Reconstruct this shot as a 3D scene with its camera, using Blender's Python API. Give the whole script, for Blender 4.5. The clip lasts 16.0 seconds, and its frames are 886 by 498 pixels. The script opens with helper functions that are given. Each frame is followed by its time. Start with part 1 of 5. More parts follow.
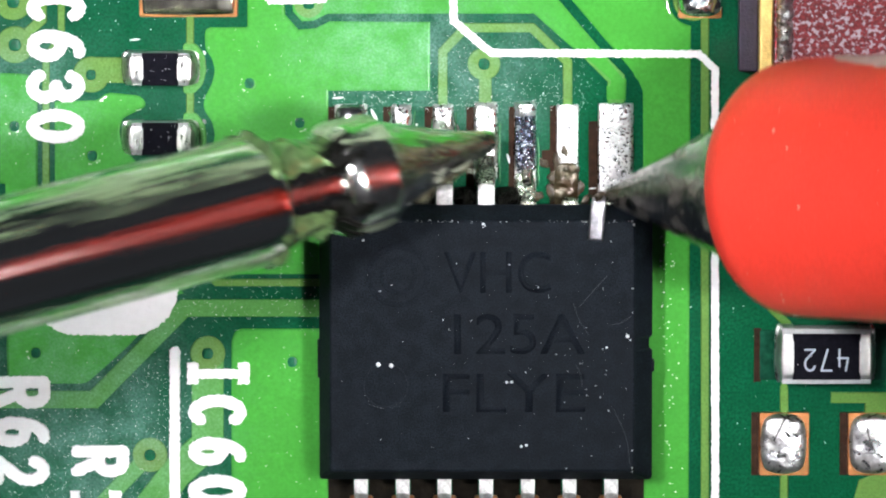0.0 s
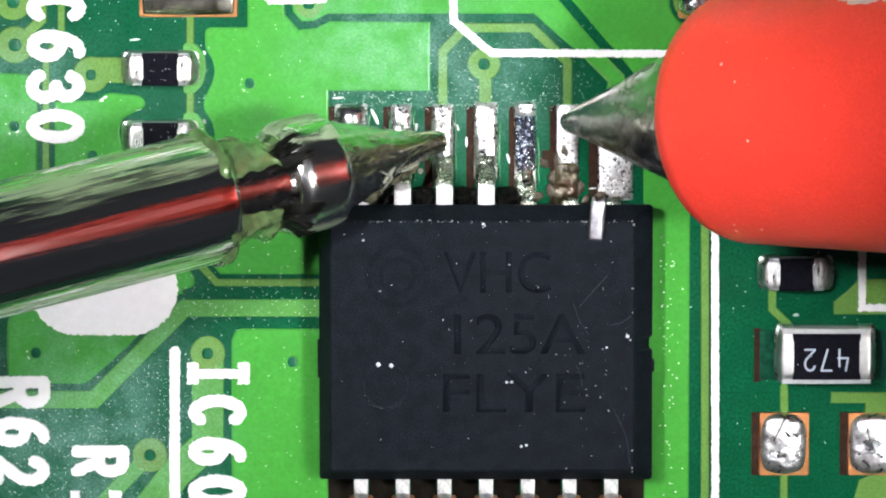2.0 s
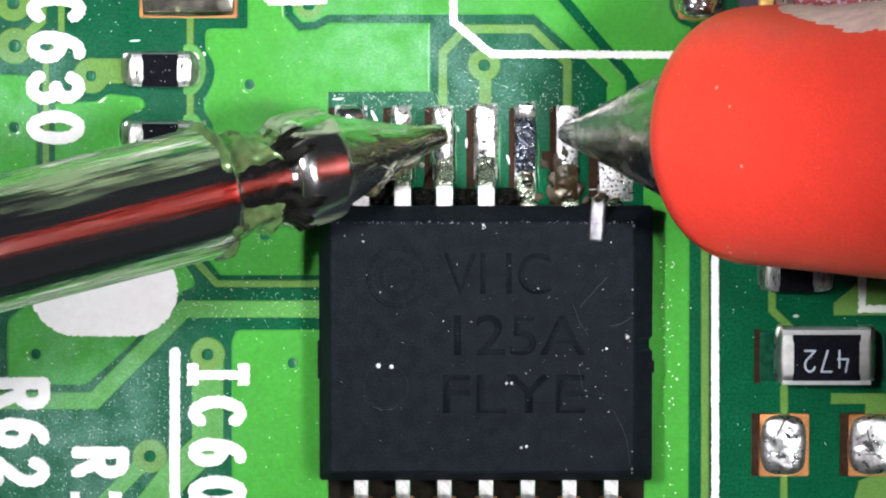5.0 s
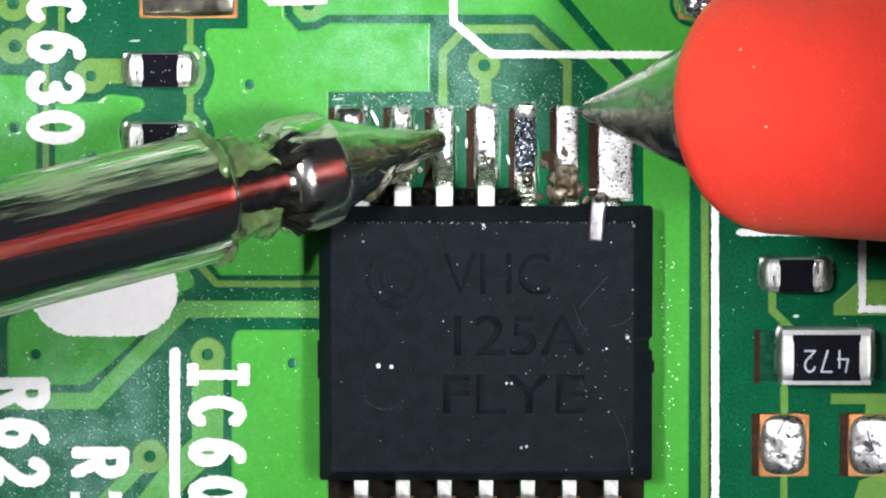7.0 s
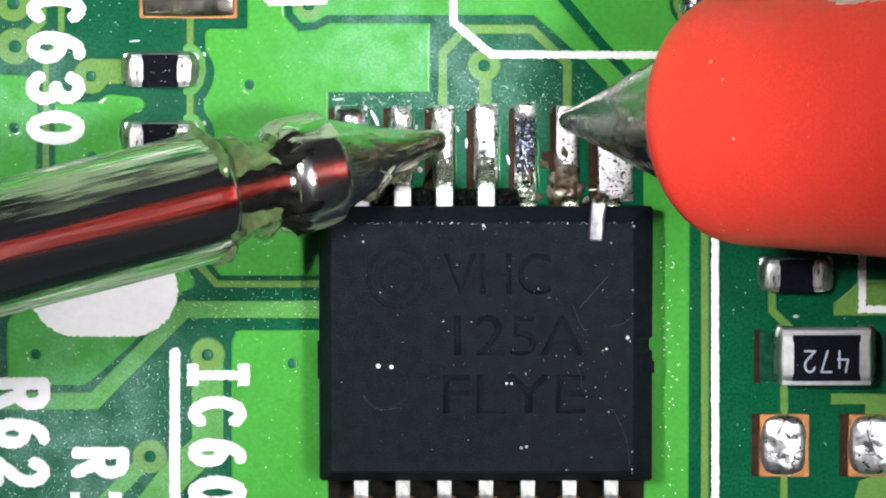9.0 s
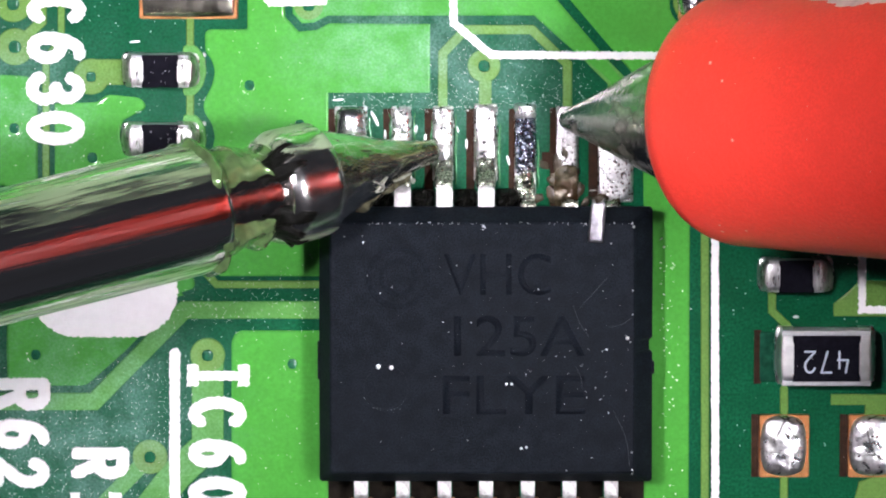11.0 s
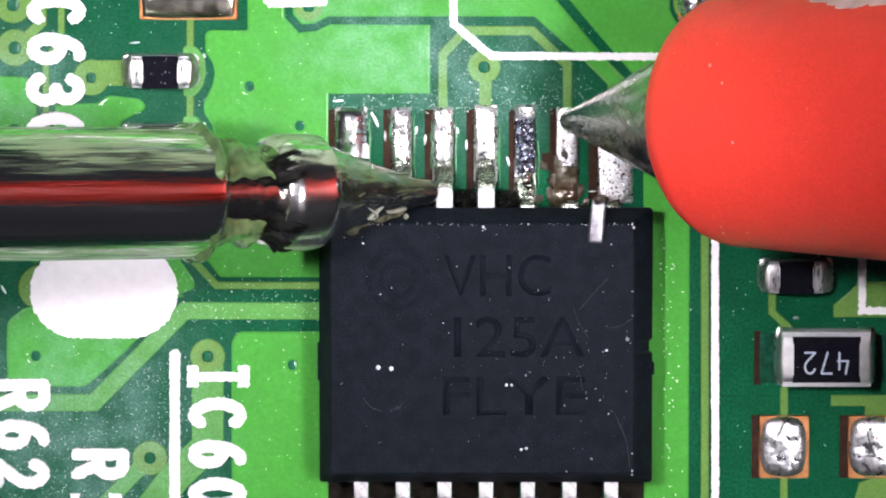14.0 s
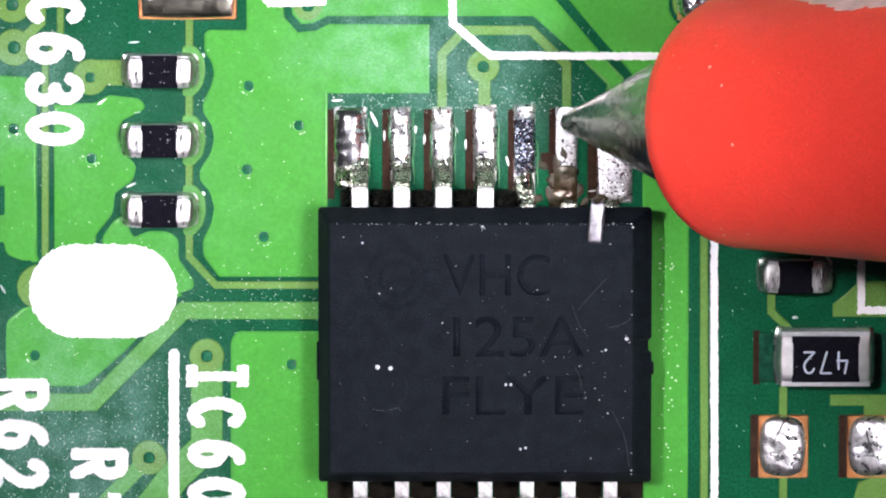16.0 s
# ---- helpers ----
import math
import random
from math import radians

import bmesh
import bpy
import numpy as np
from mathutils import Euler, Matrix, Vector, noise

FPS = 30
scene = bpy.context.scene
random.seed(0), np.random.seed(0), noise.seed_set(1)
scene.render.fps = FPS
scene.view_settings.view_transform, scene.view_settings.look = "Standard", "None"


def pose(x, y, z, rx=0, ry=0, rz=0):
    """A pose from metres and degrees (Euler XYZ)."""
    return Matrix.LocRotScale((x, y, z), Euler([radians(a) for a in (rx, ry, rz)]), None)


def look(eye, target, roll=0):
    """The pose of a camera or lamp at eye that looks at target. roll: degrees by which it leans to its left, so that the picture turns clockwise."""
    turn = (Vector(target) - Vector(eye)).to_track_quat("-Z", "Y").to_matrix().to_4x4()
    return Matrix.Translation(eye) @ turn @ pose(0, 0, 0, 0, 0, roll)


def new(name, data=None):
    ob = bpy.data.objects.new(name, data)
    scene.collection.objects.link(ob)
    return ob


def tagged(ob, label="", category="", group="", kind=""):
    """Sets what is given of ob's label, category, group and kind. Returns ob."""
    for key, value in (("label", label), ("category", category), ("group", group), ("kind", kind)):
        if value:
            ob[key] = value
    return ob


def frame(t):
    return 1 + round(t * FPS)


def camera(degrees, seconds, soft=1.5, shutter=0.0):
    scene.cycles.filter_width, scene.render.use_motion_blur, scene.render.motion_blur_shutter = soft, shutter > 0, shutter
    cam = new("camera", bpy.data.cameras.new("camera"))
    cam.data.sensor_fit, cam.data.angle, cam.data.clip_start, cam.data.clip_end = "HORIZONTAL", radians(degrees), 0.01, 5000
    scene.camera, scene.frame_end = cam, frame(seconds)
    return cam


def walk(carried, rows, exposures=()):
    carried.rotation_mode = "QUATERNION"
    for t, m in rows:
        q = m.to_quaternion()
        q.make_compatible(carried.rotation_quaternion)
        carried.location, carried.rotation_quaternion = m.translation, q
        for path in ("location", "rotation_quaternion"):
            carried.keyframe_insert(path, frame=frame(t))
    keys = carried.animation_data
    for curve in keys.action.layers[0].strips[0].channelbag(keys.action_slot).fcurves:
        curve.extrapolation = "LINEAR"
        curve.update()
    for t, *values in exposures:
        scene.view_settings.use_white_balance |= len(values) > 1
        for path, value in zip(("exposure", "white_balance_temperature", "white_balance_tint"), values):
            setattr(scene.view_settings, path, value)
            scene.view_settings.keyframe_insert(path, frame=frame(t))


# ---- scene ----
# A tin-soldering bench seen through a digital microscope: one corner of a green circuit board,
# a soldering iron tip and a red probe that touch the pads of a small chip.
# All lengths below are in millimetres; MM turns them into metres. z = 0 is the face of the bare laminate.
from mathutils.geometry import delaunay_2d_cdt

MM = 0.001
LENS_HEIGHT = 100.0

cam = camera(7.868, 16.0, soft=2.0, shutter=0.5)


def above(x, y):
    """The lens looks down at that spot, leaning 7 degrees from the plumb line."""
    return pose(x * MM, (y + LENS_HEIGHT * math.sin(radians(7))) * MM, LENS_HEIGHT * math.cos(radians(7)) * MM, -7)


walk(cam, [
    (0.0, above(-0.013, -0.040)), (3.0, above(-0.013, -0.040)), (4.0, above(-0.013, -0.027)),
    (6.5, above(-0.013, -0.022)), (9.0, above(-0.013, -0.018)), (11.5, above(-0.013, -0.008)),
    (13.0, above(-0.013, -0.004)), (14.0, above(-0.013, 0.006)), (15.4, above(-0.013, 0.009)),
    (15.8, above(-0.004, 0.006)), (16.0, above(0.0, 0.0))],
     [(0.0, 0.0, 6450, 11), (8.5, 0.0, 6450, 11), (11.3, 0.0, 6400, 22), (16.0, 0.0, 6400, 22)])

# ---- light: two lamp heads beside the lens, a dim room around ----
world = bpy.data.worlds.new("room")
scene.world = world
world.use_nodes = True
wn = world.node_tree
wn.nodes["Background"].inputs[0].default_value = (0.80, 0.88, 1.0, 1)
wn.nodes["Background"].inputs[1].default_value = 0.023


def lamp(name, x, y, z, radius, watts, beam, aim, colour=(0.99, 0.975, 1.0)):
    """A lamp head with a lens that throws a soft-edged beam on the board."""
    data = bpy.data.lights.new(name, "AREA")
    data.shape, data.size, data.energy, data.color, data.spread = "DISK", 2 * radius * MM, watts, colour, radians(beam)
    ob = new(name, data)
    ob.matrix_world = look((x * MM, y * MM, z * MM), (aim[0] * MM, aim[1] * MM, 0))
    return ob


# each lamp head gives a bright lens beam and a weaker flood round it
lamp("lamp_west_beam", -38, 27, 100, 7, 0.00146, 18.5, (-0.9, 3.0))
lamp("lamp_east_beam", 45, 2, 100, 7, 0.00148, 18.5, (0.6, 5.4))
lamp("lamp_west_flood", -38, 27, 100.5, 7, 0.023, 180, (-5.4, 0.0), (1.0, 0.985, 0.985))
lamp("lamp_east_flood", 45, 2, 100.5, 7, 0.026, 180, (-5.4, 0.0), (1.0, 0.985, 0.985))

# ---- materials ----


def material(name, colour, rough, metal=0.0, coat=0.0, vary=0.12, grain=6.0, bump=0.0, bump_grain=20.0, spec=0.5,
             stretch=(1, 1, 1), rough_vary=0.0, rough_grain=None, second=None, second_at=0.6):
    """colour varied at two scales; grain and bump_grain are in features per millimetre, bump in millimetres."""
    m = bpy.data.materials.new(name)
    m.use_nodes = True
    nt = m.node_tree
    b = nt.nodes["Principled BSDF"]
    b.inputs["Roughness"].default_value = rough
    b.inputs["Metallic"].default_value = metal
    b.inputs["Coat Weight"].default_value = coat
    b.inputs["Coat Roughness"].default_value = 0.12
    b.inputs["Specular IOR Level"].default_value = spec
    co = nt.nodes.new("ShaderNodeTexCoord")
    mp = nt.nodes.new("ShaderNodeMapping")
    mp.inputs["Scale"].default_value = stretch
    nt.links.new(co.outputs["Object"], mp.inputs[0])

    def noise_of(per_mm, detail=3.0):
        n = nt.nodes.new("ShaderNodeTexNoise")
        n.inputs["Scale"].default_value = per_mm / MM
        n.inputs["Detail"].default_value = detail
        nt.links.new(mp.outputs[0], n.inputs["Vector"])
        return n.outputs["Fac"]

    def mix(fac, a, c):
        x = nt.nodes.new("ShaderNodeMix")
        x.data_type = "RGBA"
        if isinstance(fac, float):
            x.inputs[0].default_value = fac
        else:
            nt.links.new(fac, x.inputs[0])
        for slot, v in ((6, a), (7, c)):
            if isinstance(v, tuple):
                x.inputs[slot].default_value = (*v, 1)
            else:
                nt.links.new(v, x.inputs[slot])
        return x.outputs[2]

    def band(fac, lo, hi):
        r = nt.nodes.new("ShaderNodeMapRange")
        r.inputs[1].default_value, r.inputs[2].default_value = lo, hi
        nt.links.new(fac, r.inputs[0])
        return r.outputs[0]

    lo = tuple(c * (1 - vary) for c in colour)
    hi = tuple(min(1.0, c * (1 + vary)) for c in colour)
    col = mix(band(noise_of(grain), 0.3, 0.7), lo, hi)
    wide = band(noise_of(grain * 0.09, 2.0), 0.35, 0.65)
    col = mix(wide, col, mix(0.5, col, tuple(c * (1 - vary * 0.9) for c in colour)))
    if second:
        col = mix(band(noise_of(grain * 0.6, 4.0), second_at - 0.05, second_at + 0.05), col, second)
    nt.links.new(col, b.inputs["Base Color"])
    if rough_vary:
        r = nt.nodes.new("ShaderNodeMapRange")
        r.inputs[1].default_value, r.inputs[2].default_value = 0.2, 0.8
        r.inputs[3].default_value, r.inputs[4].default_value = max(0.02, rough - rough_vary), rough + rough_vary
        nt.links.new(noise_of(rough_grain or grain * 1.7), r.inputs[0])
        nt.links.new(r.outputs[0], b.inputs["Roughness"])
    if bump:
        k = nt.nodes.new("ShaderNodeBump")
        k.inputs["Distance"].default_value = bump * MM
        k.inputs["Strength"].default_value = 1.0
        nt.links.new(noise_of(bump_grain, 4.0), k.inputs["Height"])
        nt.links.new(k.outputs[0], b.inputs["Normal"])
    return m


MASK_DARK = material("solder_mask_on_laminate", (0.003, 0.085, 0.036), 0.14, vary=0.32, grain=22, bump=0.0016, bump_grain=14, spec=0.4, rough_vary=0.06, rough_grain=0.35)
MASK_LIGHT = material("solder_mask_on_copper", (0.060, 0.325, 0.044), 0.14, vary=0.12, grain=18, bump=0.0016, bump_grain=12, spec=0.4, rough_vary=0.06, rough_grain=0.35)
MASK_OLIVE = material("solder_mask_on_thin_copper", (0.130, 0.270, 0.060), 0.14, vary=0.18, grain=26, bump=0.0016, bump_grain=12, spec=0.4, rough_vary=0.06, rough_grain=0.35)
MASK_MID = material("solder_mask_on_wide_copper", (0.098, 0.310, 0.070), 0.14, vary=0.18, grain=26, bump=0.0016, bump_grain=12, spec=0.4, rough_vary=0.06, rough_grain=0.35)
INK = material("white_silkscreen_ink", (0.90, 0.885, 0.90), 0.6, vary=0.04, grain=10, bump=0.006, bump_grain=25)
LAMINATE = material("bare_brown_laminate", (0.031, 0.0135, 0.007), 0.5, vary=0.35, grain=9, bump=0.006, bump_grain=20, spec=0.08)
LAMINATE_SHADE = material("laminate_darkened_for_shade", (0.010, 0.008, 0.005), 0.5, vary=0.6, grain=6, bump=0.008, bump_grain=12, spec=0.05)
COPPER = material("gold_flashed_copper", (0.46, 0.21, 0.085), 0.36, metal=1.0, vary=0.15, grain=9, bump=0.004)
SOLDER = material("bright_solder", (0.86, 0.87, 0.84), 0.29, metal=1.0, vary=0.22, grain=7, bump=0.013, bump_grain=5, rough_vary=0.10)
GLINT_TIN = material("bright_glint_tin", (0.80, 0.81, 0.79), 0.33, metal=1.0, vary=0.18, grain=5, bump=0.003, bump_grain=3)
SOLDER_DOME = material("smooth_grey_solder", (0.66, 0.67, 0.68), 0.25, metal=1.0, vary=0.25, grain=5, bump=0.006, bump_grain=4, rough_vary=0.08)
GUNK_AMBER = material("glassy_amber_flux_on_tin", (0.085, 0.070, 0.038), 0.20, metal=0.3, vary=0.6, grain=7, bump=0.012, bump_grain=9, rough_vary=0.08,
                      second=(0.055, 0.033, 0.015), second_at=0.56)
FLUXED_TIN = material("green_glassy_flux_on_tin", (0.42, 0.48, 0.37), 0.24, metal=0.85, vary=0.6, grain=13, bump=0.028, bump_grain=13, rough_vary=0.1)
SOLDER_ROUGH = material("frosty_cracked_solder", (0.72, 0.73, 0.73), 0.31, metal=1.0, vary=0.40, grain=24, bump=0.012, bump_grain=24, rough_vary=0.12, rough_grain=24)
SOLDER_OLIVE = material("olive_stained_solder", (0.52, 0.50, 0.40), 0.20, metal=1.0, vary=0.35, grain=4, bump=0.012, bump_grain=3, rough_vary=0.08)
SOLDER_GREY = material("grainy_blue_grey_solder", (0.34, 0.37, 0.46), 0.14, metal=1.0, vary=0.7, grain=12, bump=0.05, bump_grain=9, rough_vary=0.1)
SOLDER_DULL = material("grey_oxidised_solder", (0.46, 0.48, 0.40), 0.27, metal=1.0, vary=0.5, grain=11, bump=0.025, bump_grain=12, rough_vary=0.1)
END_TIN = material("streaked_end_tin", (0.52, 0.52, 0.51), 0.33, metal=1.0, vary=0.55, grain=10, bump=0.018, bump_grain=9, stretch=(1.8, 0.30, 1), rough_vary=0.16)
TIN = material("tinned_lead_metal", (0.55, 0.55, 0.54), 0.40, metal=1.0, vary=0.40, grain=12, bump=0.012, bump_grain=14, rough_vary=0.12)
EPOXY = material("black_moulded_epoxy", (0.0084, 0.0116, 0.0160), 0.55, vary=0.75, grain=44, bump=0.004, bump_grain=30, spec=0.04)
MARKING = material("laser_marking", (0.0072, 0.0099, 0.0140), 0.58, vary=0.70, grain=44, bump=0.004, bump_grain=30, spec=0.035)
BURNT_SHADE = material("black_burnt_flux_and_shade", (0.0045, 0.0048, 0.0038), 0.48, vary=0.7, grain=12, bump=0.012, bump_grain=12, spec=0.08)
CERAMIC = material("grey_white_ceramic", (0.42, 0.44, 0.44), 0.5, vary=0.12, grain=10, bump=0.006, bump_grain=20)
GLAZE = material("black_glass_glaze", (0.008, 0.008, 0.012), 0.12, vary=0.3, grain=12, bump=0.001, bump_grain=18, spec=0.2)
PRINT = material("pale_printed_code", (0.52, 0.60, 0.68), 0.6, vary=0.1, grain=20)
FLUX = material("amber_burnt_flux", (0.046, 0.033, 0.015), 0.30, vary=0.4, grain=6, bump=0.01, bump_grain=8, coat=0.1)
FROST = material("pale_reflected_land", (0.55, 0.62, 0.55), 0.5, vary=0.2, grain=20)
GLASSY = material("dark_green_glassy_flux", (0.008, 0.060, 0.034), 0.10, vary=0.4, grain=8, bump=0.01, bump_grain=6)
HOLE = material("green_filled_hole", (0.012, 0.120, 0.058), 0.16, vary=0.3, grain=12, bump=0.01, bump_grain=15, spec=0.2)
CHROME = material("chromed_iron_plating", (0.98, 0.95, 0.91), 0.10, metal=1.0, vary=0.14, grain=5, bump=0.009, bump_grain=9,
                  stretch=(0.05, 1, 1), rough_vary=0.06)


def film_or_sheen_over(m, colour, stretch, per_mm, lo, hi, rough=0.45, metal=0.0, flank=None, other=None):
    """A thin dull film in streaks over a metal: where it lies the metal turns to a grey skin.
    flank paints the board's pale reflection on the sides of a rod along x, from the first to the second distance off
    its middle plane;
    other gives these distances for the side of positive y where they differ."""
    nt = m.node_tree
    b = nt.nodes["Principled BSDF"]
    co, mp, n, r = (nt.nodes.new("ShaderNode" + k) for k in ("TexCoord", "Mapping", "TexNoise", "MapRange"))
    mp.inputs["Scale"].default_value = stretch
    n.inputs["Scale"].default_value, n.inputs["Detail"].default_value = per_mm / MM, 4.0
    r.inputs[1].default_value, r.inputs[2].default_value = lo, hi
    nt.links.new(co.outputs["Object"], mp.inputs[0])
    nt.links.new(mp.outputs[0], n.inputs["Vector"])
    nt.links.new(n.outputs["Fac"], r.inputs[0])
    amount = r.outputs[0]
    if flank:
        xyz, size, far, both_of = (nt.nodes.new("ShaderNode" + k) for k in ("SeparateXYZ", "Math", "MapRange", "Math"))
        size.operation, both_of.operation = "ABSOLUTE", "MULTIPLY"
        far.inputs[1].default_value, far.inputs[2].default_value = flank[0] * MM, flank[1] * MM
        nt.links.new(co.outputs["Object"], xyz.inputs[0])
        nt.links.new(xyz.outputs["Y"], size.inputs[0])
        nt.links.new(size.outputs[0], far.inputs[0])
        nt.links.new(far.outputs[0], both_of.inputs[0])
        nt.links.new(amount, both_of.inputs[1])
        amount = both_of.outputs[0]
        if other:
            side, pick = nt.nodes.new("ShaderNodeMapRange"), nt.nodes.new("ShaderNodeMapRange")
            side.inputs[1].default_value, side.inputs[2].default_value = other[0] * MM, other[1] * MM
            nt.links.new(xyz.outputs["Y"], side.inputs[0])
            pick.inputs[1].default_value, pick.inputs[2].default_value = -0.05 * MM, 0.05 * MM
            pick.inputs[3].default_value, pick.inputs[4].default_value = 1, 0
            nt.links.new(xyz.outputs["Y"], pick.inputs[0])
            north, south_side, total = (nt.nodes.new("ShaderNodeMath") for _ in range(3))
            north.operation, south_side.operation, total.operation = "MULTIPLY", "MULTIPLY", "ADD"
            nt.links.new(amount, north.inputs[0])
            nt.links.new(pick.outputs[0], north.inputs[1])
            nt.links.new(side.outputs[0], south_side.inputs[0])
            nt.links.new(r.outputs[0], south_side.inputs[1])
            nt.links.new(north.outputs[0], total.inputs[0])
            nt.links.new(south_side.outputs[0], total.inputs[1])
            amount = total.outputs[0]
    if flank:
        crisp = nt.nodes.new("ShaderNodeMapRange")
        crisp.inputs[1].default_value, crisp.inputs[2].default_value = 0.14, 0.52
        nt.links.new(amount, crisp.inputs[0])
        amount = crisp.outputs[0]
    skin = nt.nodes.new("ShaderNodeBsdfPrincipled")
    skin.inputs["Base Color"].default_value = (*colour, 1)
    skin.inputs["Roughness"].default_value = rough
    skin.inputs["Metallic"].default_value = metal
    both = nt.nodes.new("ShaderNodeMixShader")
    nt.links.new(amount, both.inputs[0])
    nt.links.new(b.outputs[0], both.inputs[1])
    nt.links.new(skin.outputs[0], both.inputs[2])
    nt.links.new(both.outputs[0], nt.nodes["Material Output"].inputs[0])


# the green board's reflection, painted as a pale skin on the shaft's sides
film_or_sheen_over(CHROME, (0.30, 0.41, 0.235), (0.06, 1, 1), 11.0, 0.34, 0.74, 0.33, 0.40, flank=(0.22, 0.80), other=(0.55, 0.95))


def sheen_bloom_over(m, spots):
    """A pale bloom painted for lamp sheen and dried flux: fine specks that thicken towards a few spots (x, y, reach,
    share), in millimetres.
    """
    nt = m.node_tree
    b = nt.nodes["Principled BSDF"]
    old = b.inputs["Base Color"].links[0].from_socket
    co = nt.nodes.new("ShaderNodeTexCoord")

    def math_of(kind, a, c):
        n = nt.nodes.new("ShaderNodeMath")
        n.operation = kind
        for s, v in ((0, a), (1, c)):
            if isinstance(v, (int, float)):
                n.inputs[s].default_value = v
            else:
                nt.links.new(v, n.inputs[s])
        return n.outputs[0]

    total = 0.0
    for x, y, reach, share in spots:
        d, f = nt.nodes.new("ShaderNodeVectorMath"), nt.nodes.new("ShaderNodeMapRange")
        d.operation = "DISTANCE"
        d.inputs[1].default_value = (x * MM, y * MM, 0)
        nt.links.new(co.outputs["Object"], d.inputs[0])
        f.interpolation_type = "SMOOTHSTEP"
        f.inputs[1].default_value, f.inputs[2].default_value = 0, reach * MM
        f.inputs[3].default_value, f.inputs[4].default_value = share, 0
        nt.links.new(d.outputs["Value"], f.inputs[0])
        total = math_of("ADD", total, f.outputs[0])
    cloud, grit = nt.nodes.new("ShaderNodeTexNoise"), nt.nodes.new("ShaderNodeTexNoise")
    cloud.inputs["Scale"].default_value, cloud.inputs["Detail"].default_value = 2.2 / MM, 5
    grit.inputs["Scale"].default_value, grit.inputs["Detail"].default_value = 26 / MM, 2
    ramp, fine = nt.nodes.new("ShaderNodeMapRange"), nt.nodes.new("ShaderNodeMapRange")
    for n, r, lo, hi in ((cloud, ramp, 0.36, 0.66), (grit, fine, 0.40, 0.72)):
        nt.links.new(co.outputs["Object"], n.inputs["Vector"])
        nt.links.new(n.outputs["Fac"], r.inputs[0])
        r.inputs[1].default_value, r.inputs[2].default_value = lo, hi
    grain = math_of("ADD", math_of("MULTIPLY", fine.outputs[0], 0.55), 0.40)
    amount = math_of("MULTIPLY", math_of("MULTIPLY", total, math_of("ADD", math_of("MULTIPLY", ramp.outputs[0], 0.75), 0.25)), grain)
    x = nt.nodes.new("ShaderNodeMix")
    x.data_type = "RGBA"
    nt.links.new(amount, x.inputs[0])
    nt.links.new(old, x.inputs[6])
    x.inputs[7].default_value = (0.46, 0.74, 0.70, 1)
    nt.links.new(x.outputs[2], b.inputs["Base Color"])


# spots of lamp sheen painted into the mask colour along with dried flux
SHEEN_BLOOM = [(-5.670, -3.007, 3.2, 0.34), (-1.20, 3.30, 1.9, 0.30), (-6.507, 2.388, 1.6, 0.30), (0.40, 2.60, 2.1, 0.30), (-4.866, -1.053, 1.6, 0.08), (-3.976, 1.244, 3.2, 0.05), (-5.2, 0.4, 6.5, 0.04)]
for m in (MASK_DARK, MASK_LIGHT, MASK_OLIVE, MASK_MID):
    sheen_bloom_over(m, SHEEN_BLOOM)
COLLAR = material("worn_collar_plating", (0.92, 0.88, 0.84), 0.185, metal=1.0, vary=0.2, grain=4, bump=0.006, bump_grain=3.5, rough_vary=0.05)
# the collar's sides carry the same painted reflection
film_or_sheen_over(COLLAR, (0.34, 0.42, 0.28), (0.3, 1, 1), 3.0, 0.40, 0.66, 0.34, 0.30, flank=(0.36, 0.60), other=(0.66, 0.86))
DULL_TIN = material("dull_torn_tin", (0.30, 0.30, 0.32), 0.42, metal=1.0, vary=0.45, grain=9, bump=0.010, bump_grain=12, rough_vary=0.12)
TIP_METAL = material("tinned_tip_metal", (0.95, 0.93, 0.71), 0.18, metal=1.0, vary=0.45, grain=7, bump=0.030, bump_grain=7, stretch=(0.28, 1, 1), rough_vary=0.10)
film_or_sheen_over(TIP_METAL, (0.20, 0.21, 0.13), (0.25, 1, 1), 5.0, 0.62, 0.76, 0.30, 0.4)
NECK = material("tarnished_neck_plating", (0.58, 0.54, 0.51), 0.16, metal=1.0, vary=0.4, grain=5, bump=0.012, bump_grain=6, rough_vary=0.08)
CLEAR = material("clear_green_flux", (0.05, 0.20, 0.085), 0.12, vary=0.4, grain=9, bump=0.006, bump_grain=9, coat=0.5)
STRAND = material("pale_glassy_flux", (0.26, 0.28, 0.23), 0.12, vary=0.3, grain=8, bump=0.004, bump_grain=9, coat=0.4)
GLITTER = material("pale_yellow_flux_glint", (0.42, 0.44, 0.24), 0.18, metal=0.5, vary=0.3, grain=9, bump=0.006, bump_grain=12)
TIP_CRUST = material("pale_olive_flux", (0.17, 0.17, 0.105), 0.16, metal=0.5, vary=0.7, grain=8, bump=0.03, bump_grain=9, rough_vary=0.1)
CRUST = material("green_grey_flux_crust", (0.20, 0.34, 0.13), 0.13, metal=0.50, vary=0.6, grain=4, bump=0.016, bump_grain=6, coat=0.6, rough_vary=0.1)
CRACKED = material("frosty_solder_with_cracks", (0.74, 0.75, 0.75), 0.32, metal=1.0, vary=0.30, grain=16, bump=0.006, bump_grain=18, rough_vary=0.14, rough_grain=9,
                   second=(0.26, 0.26, 0.28), second_at=0.66)


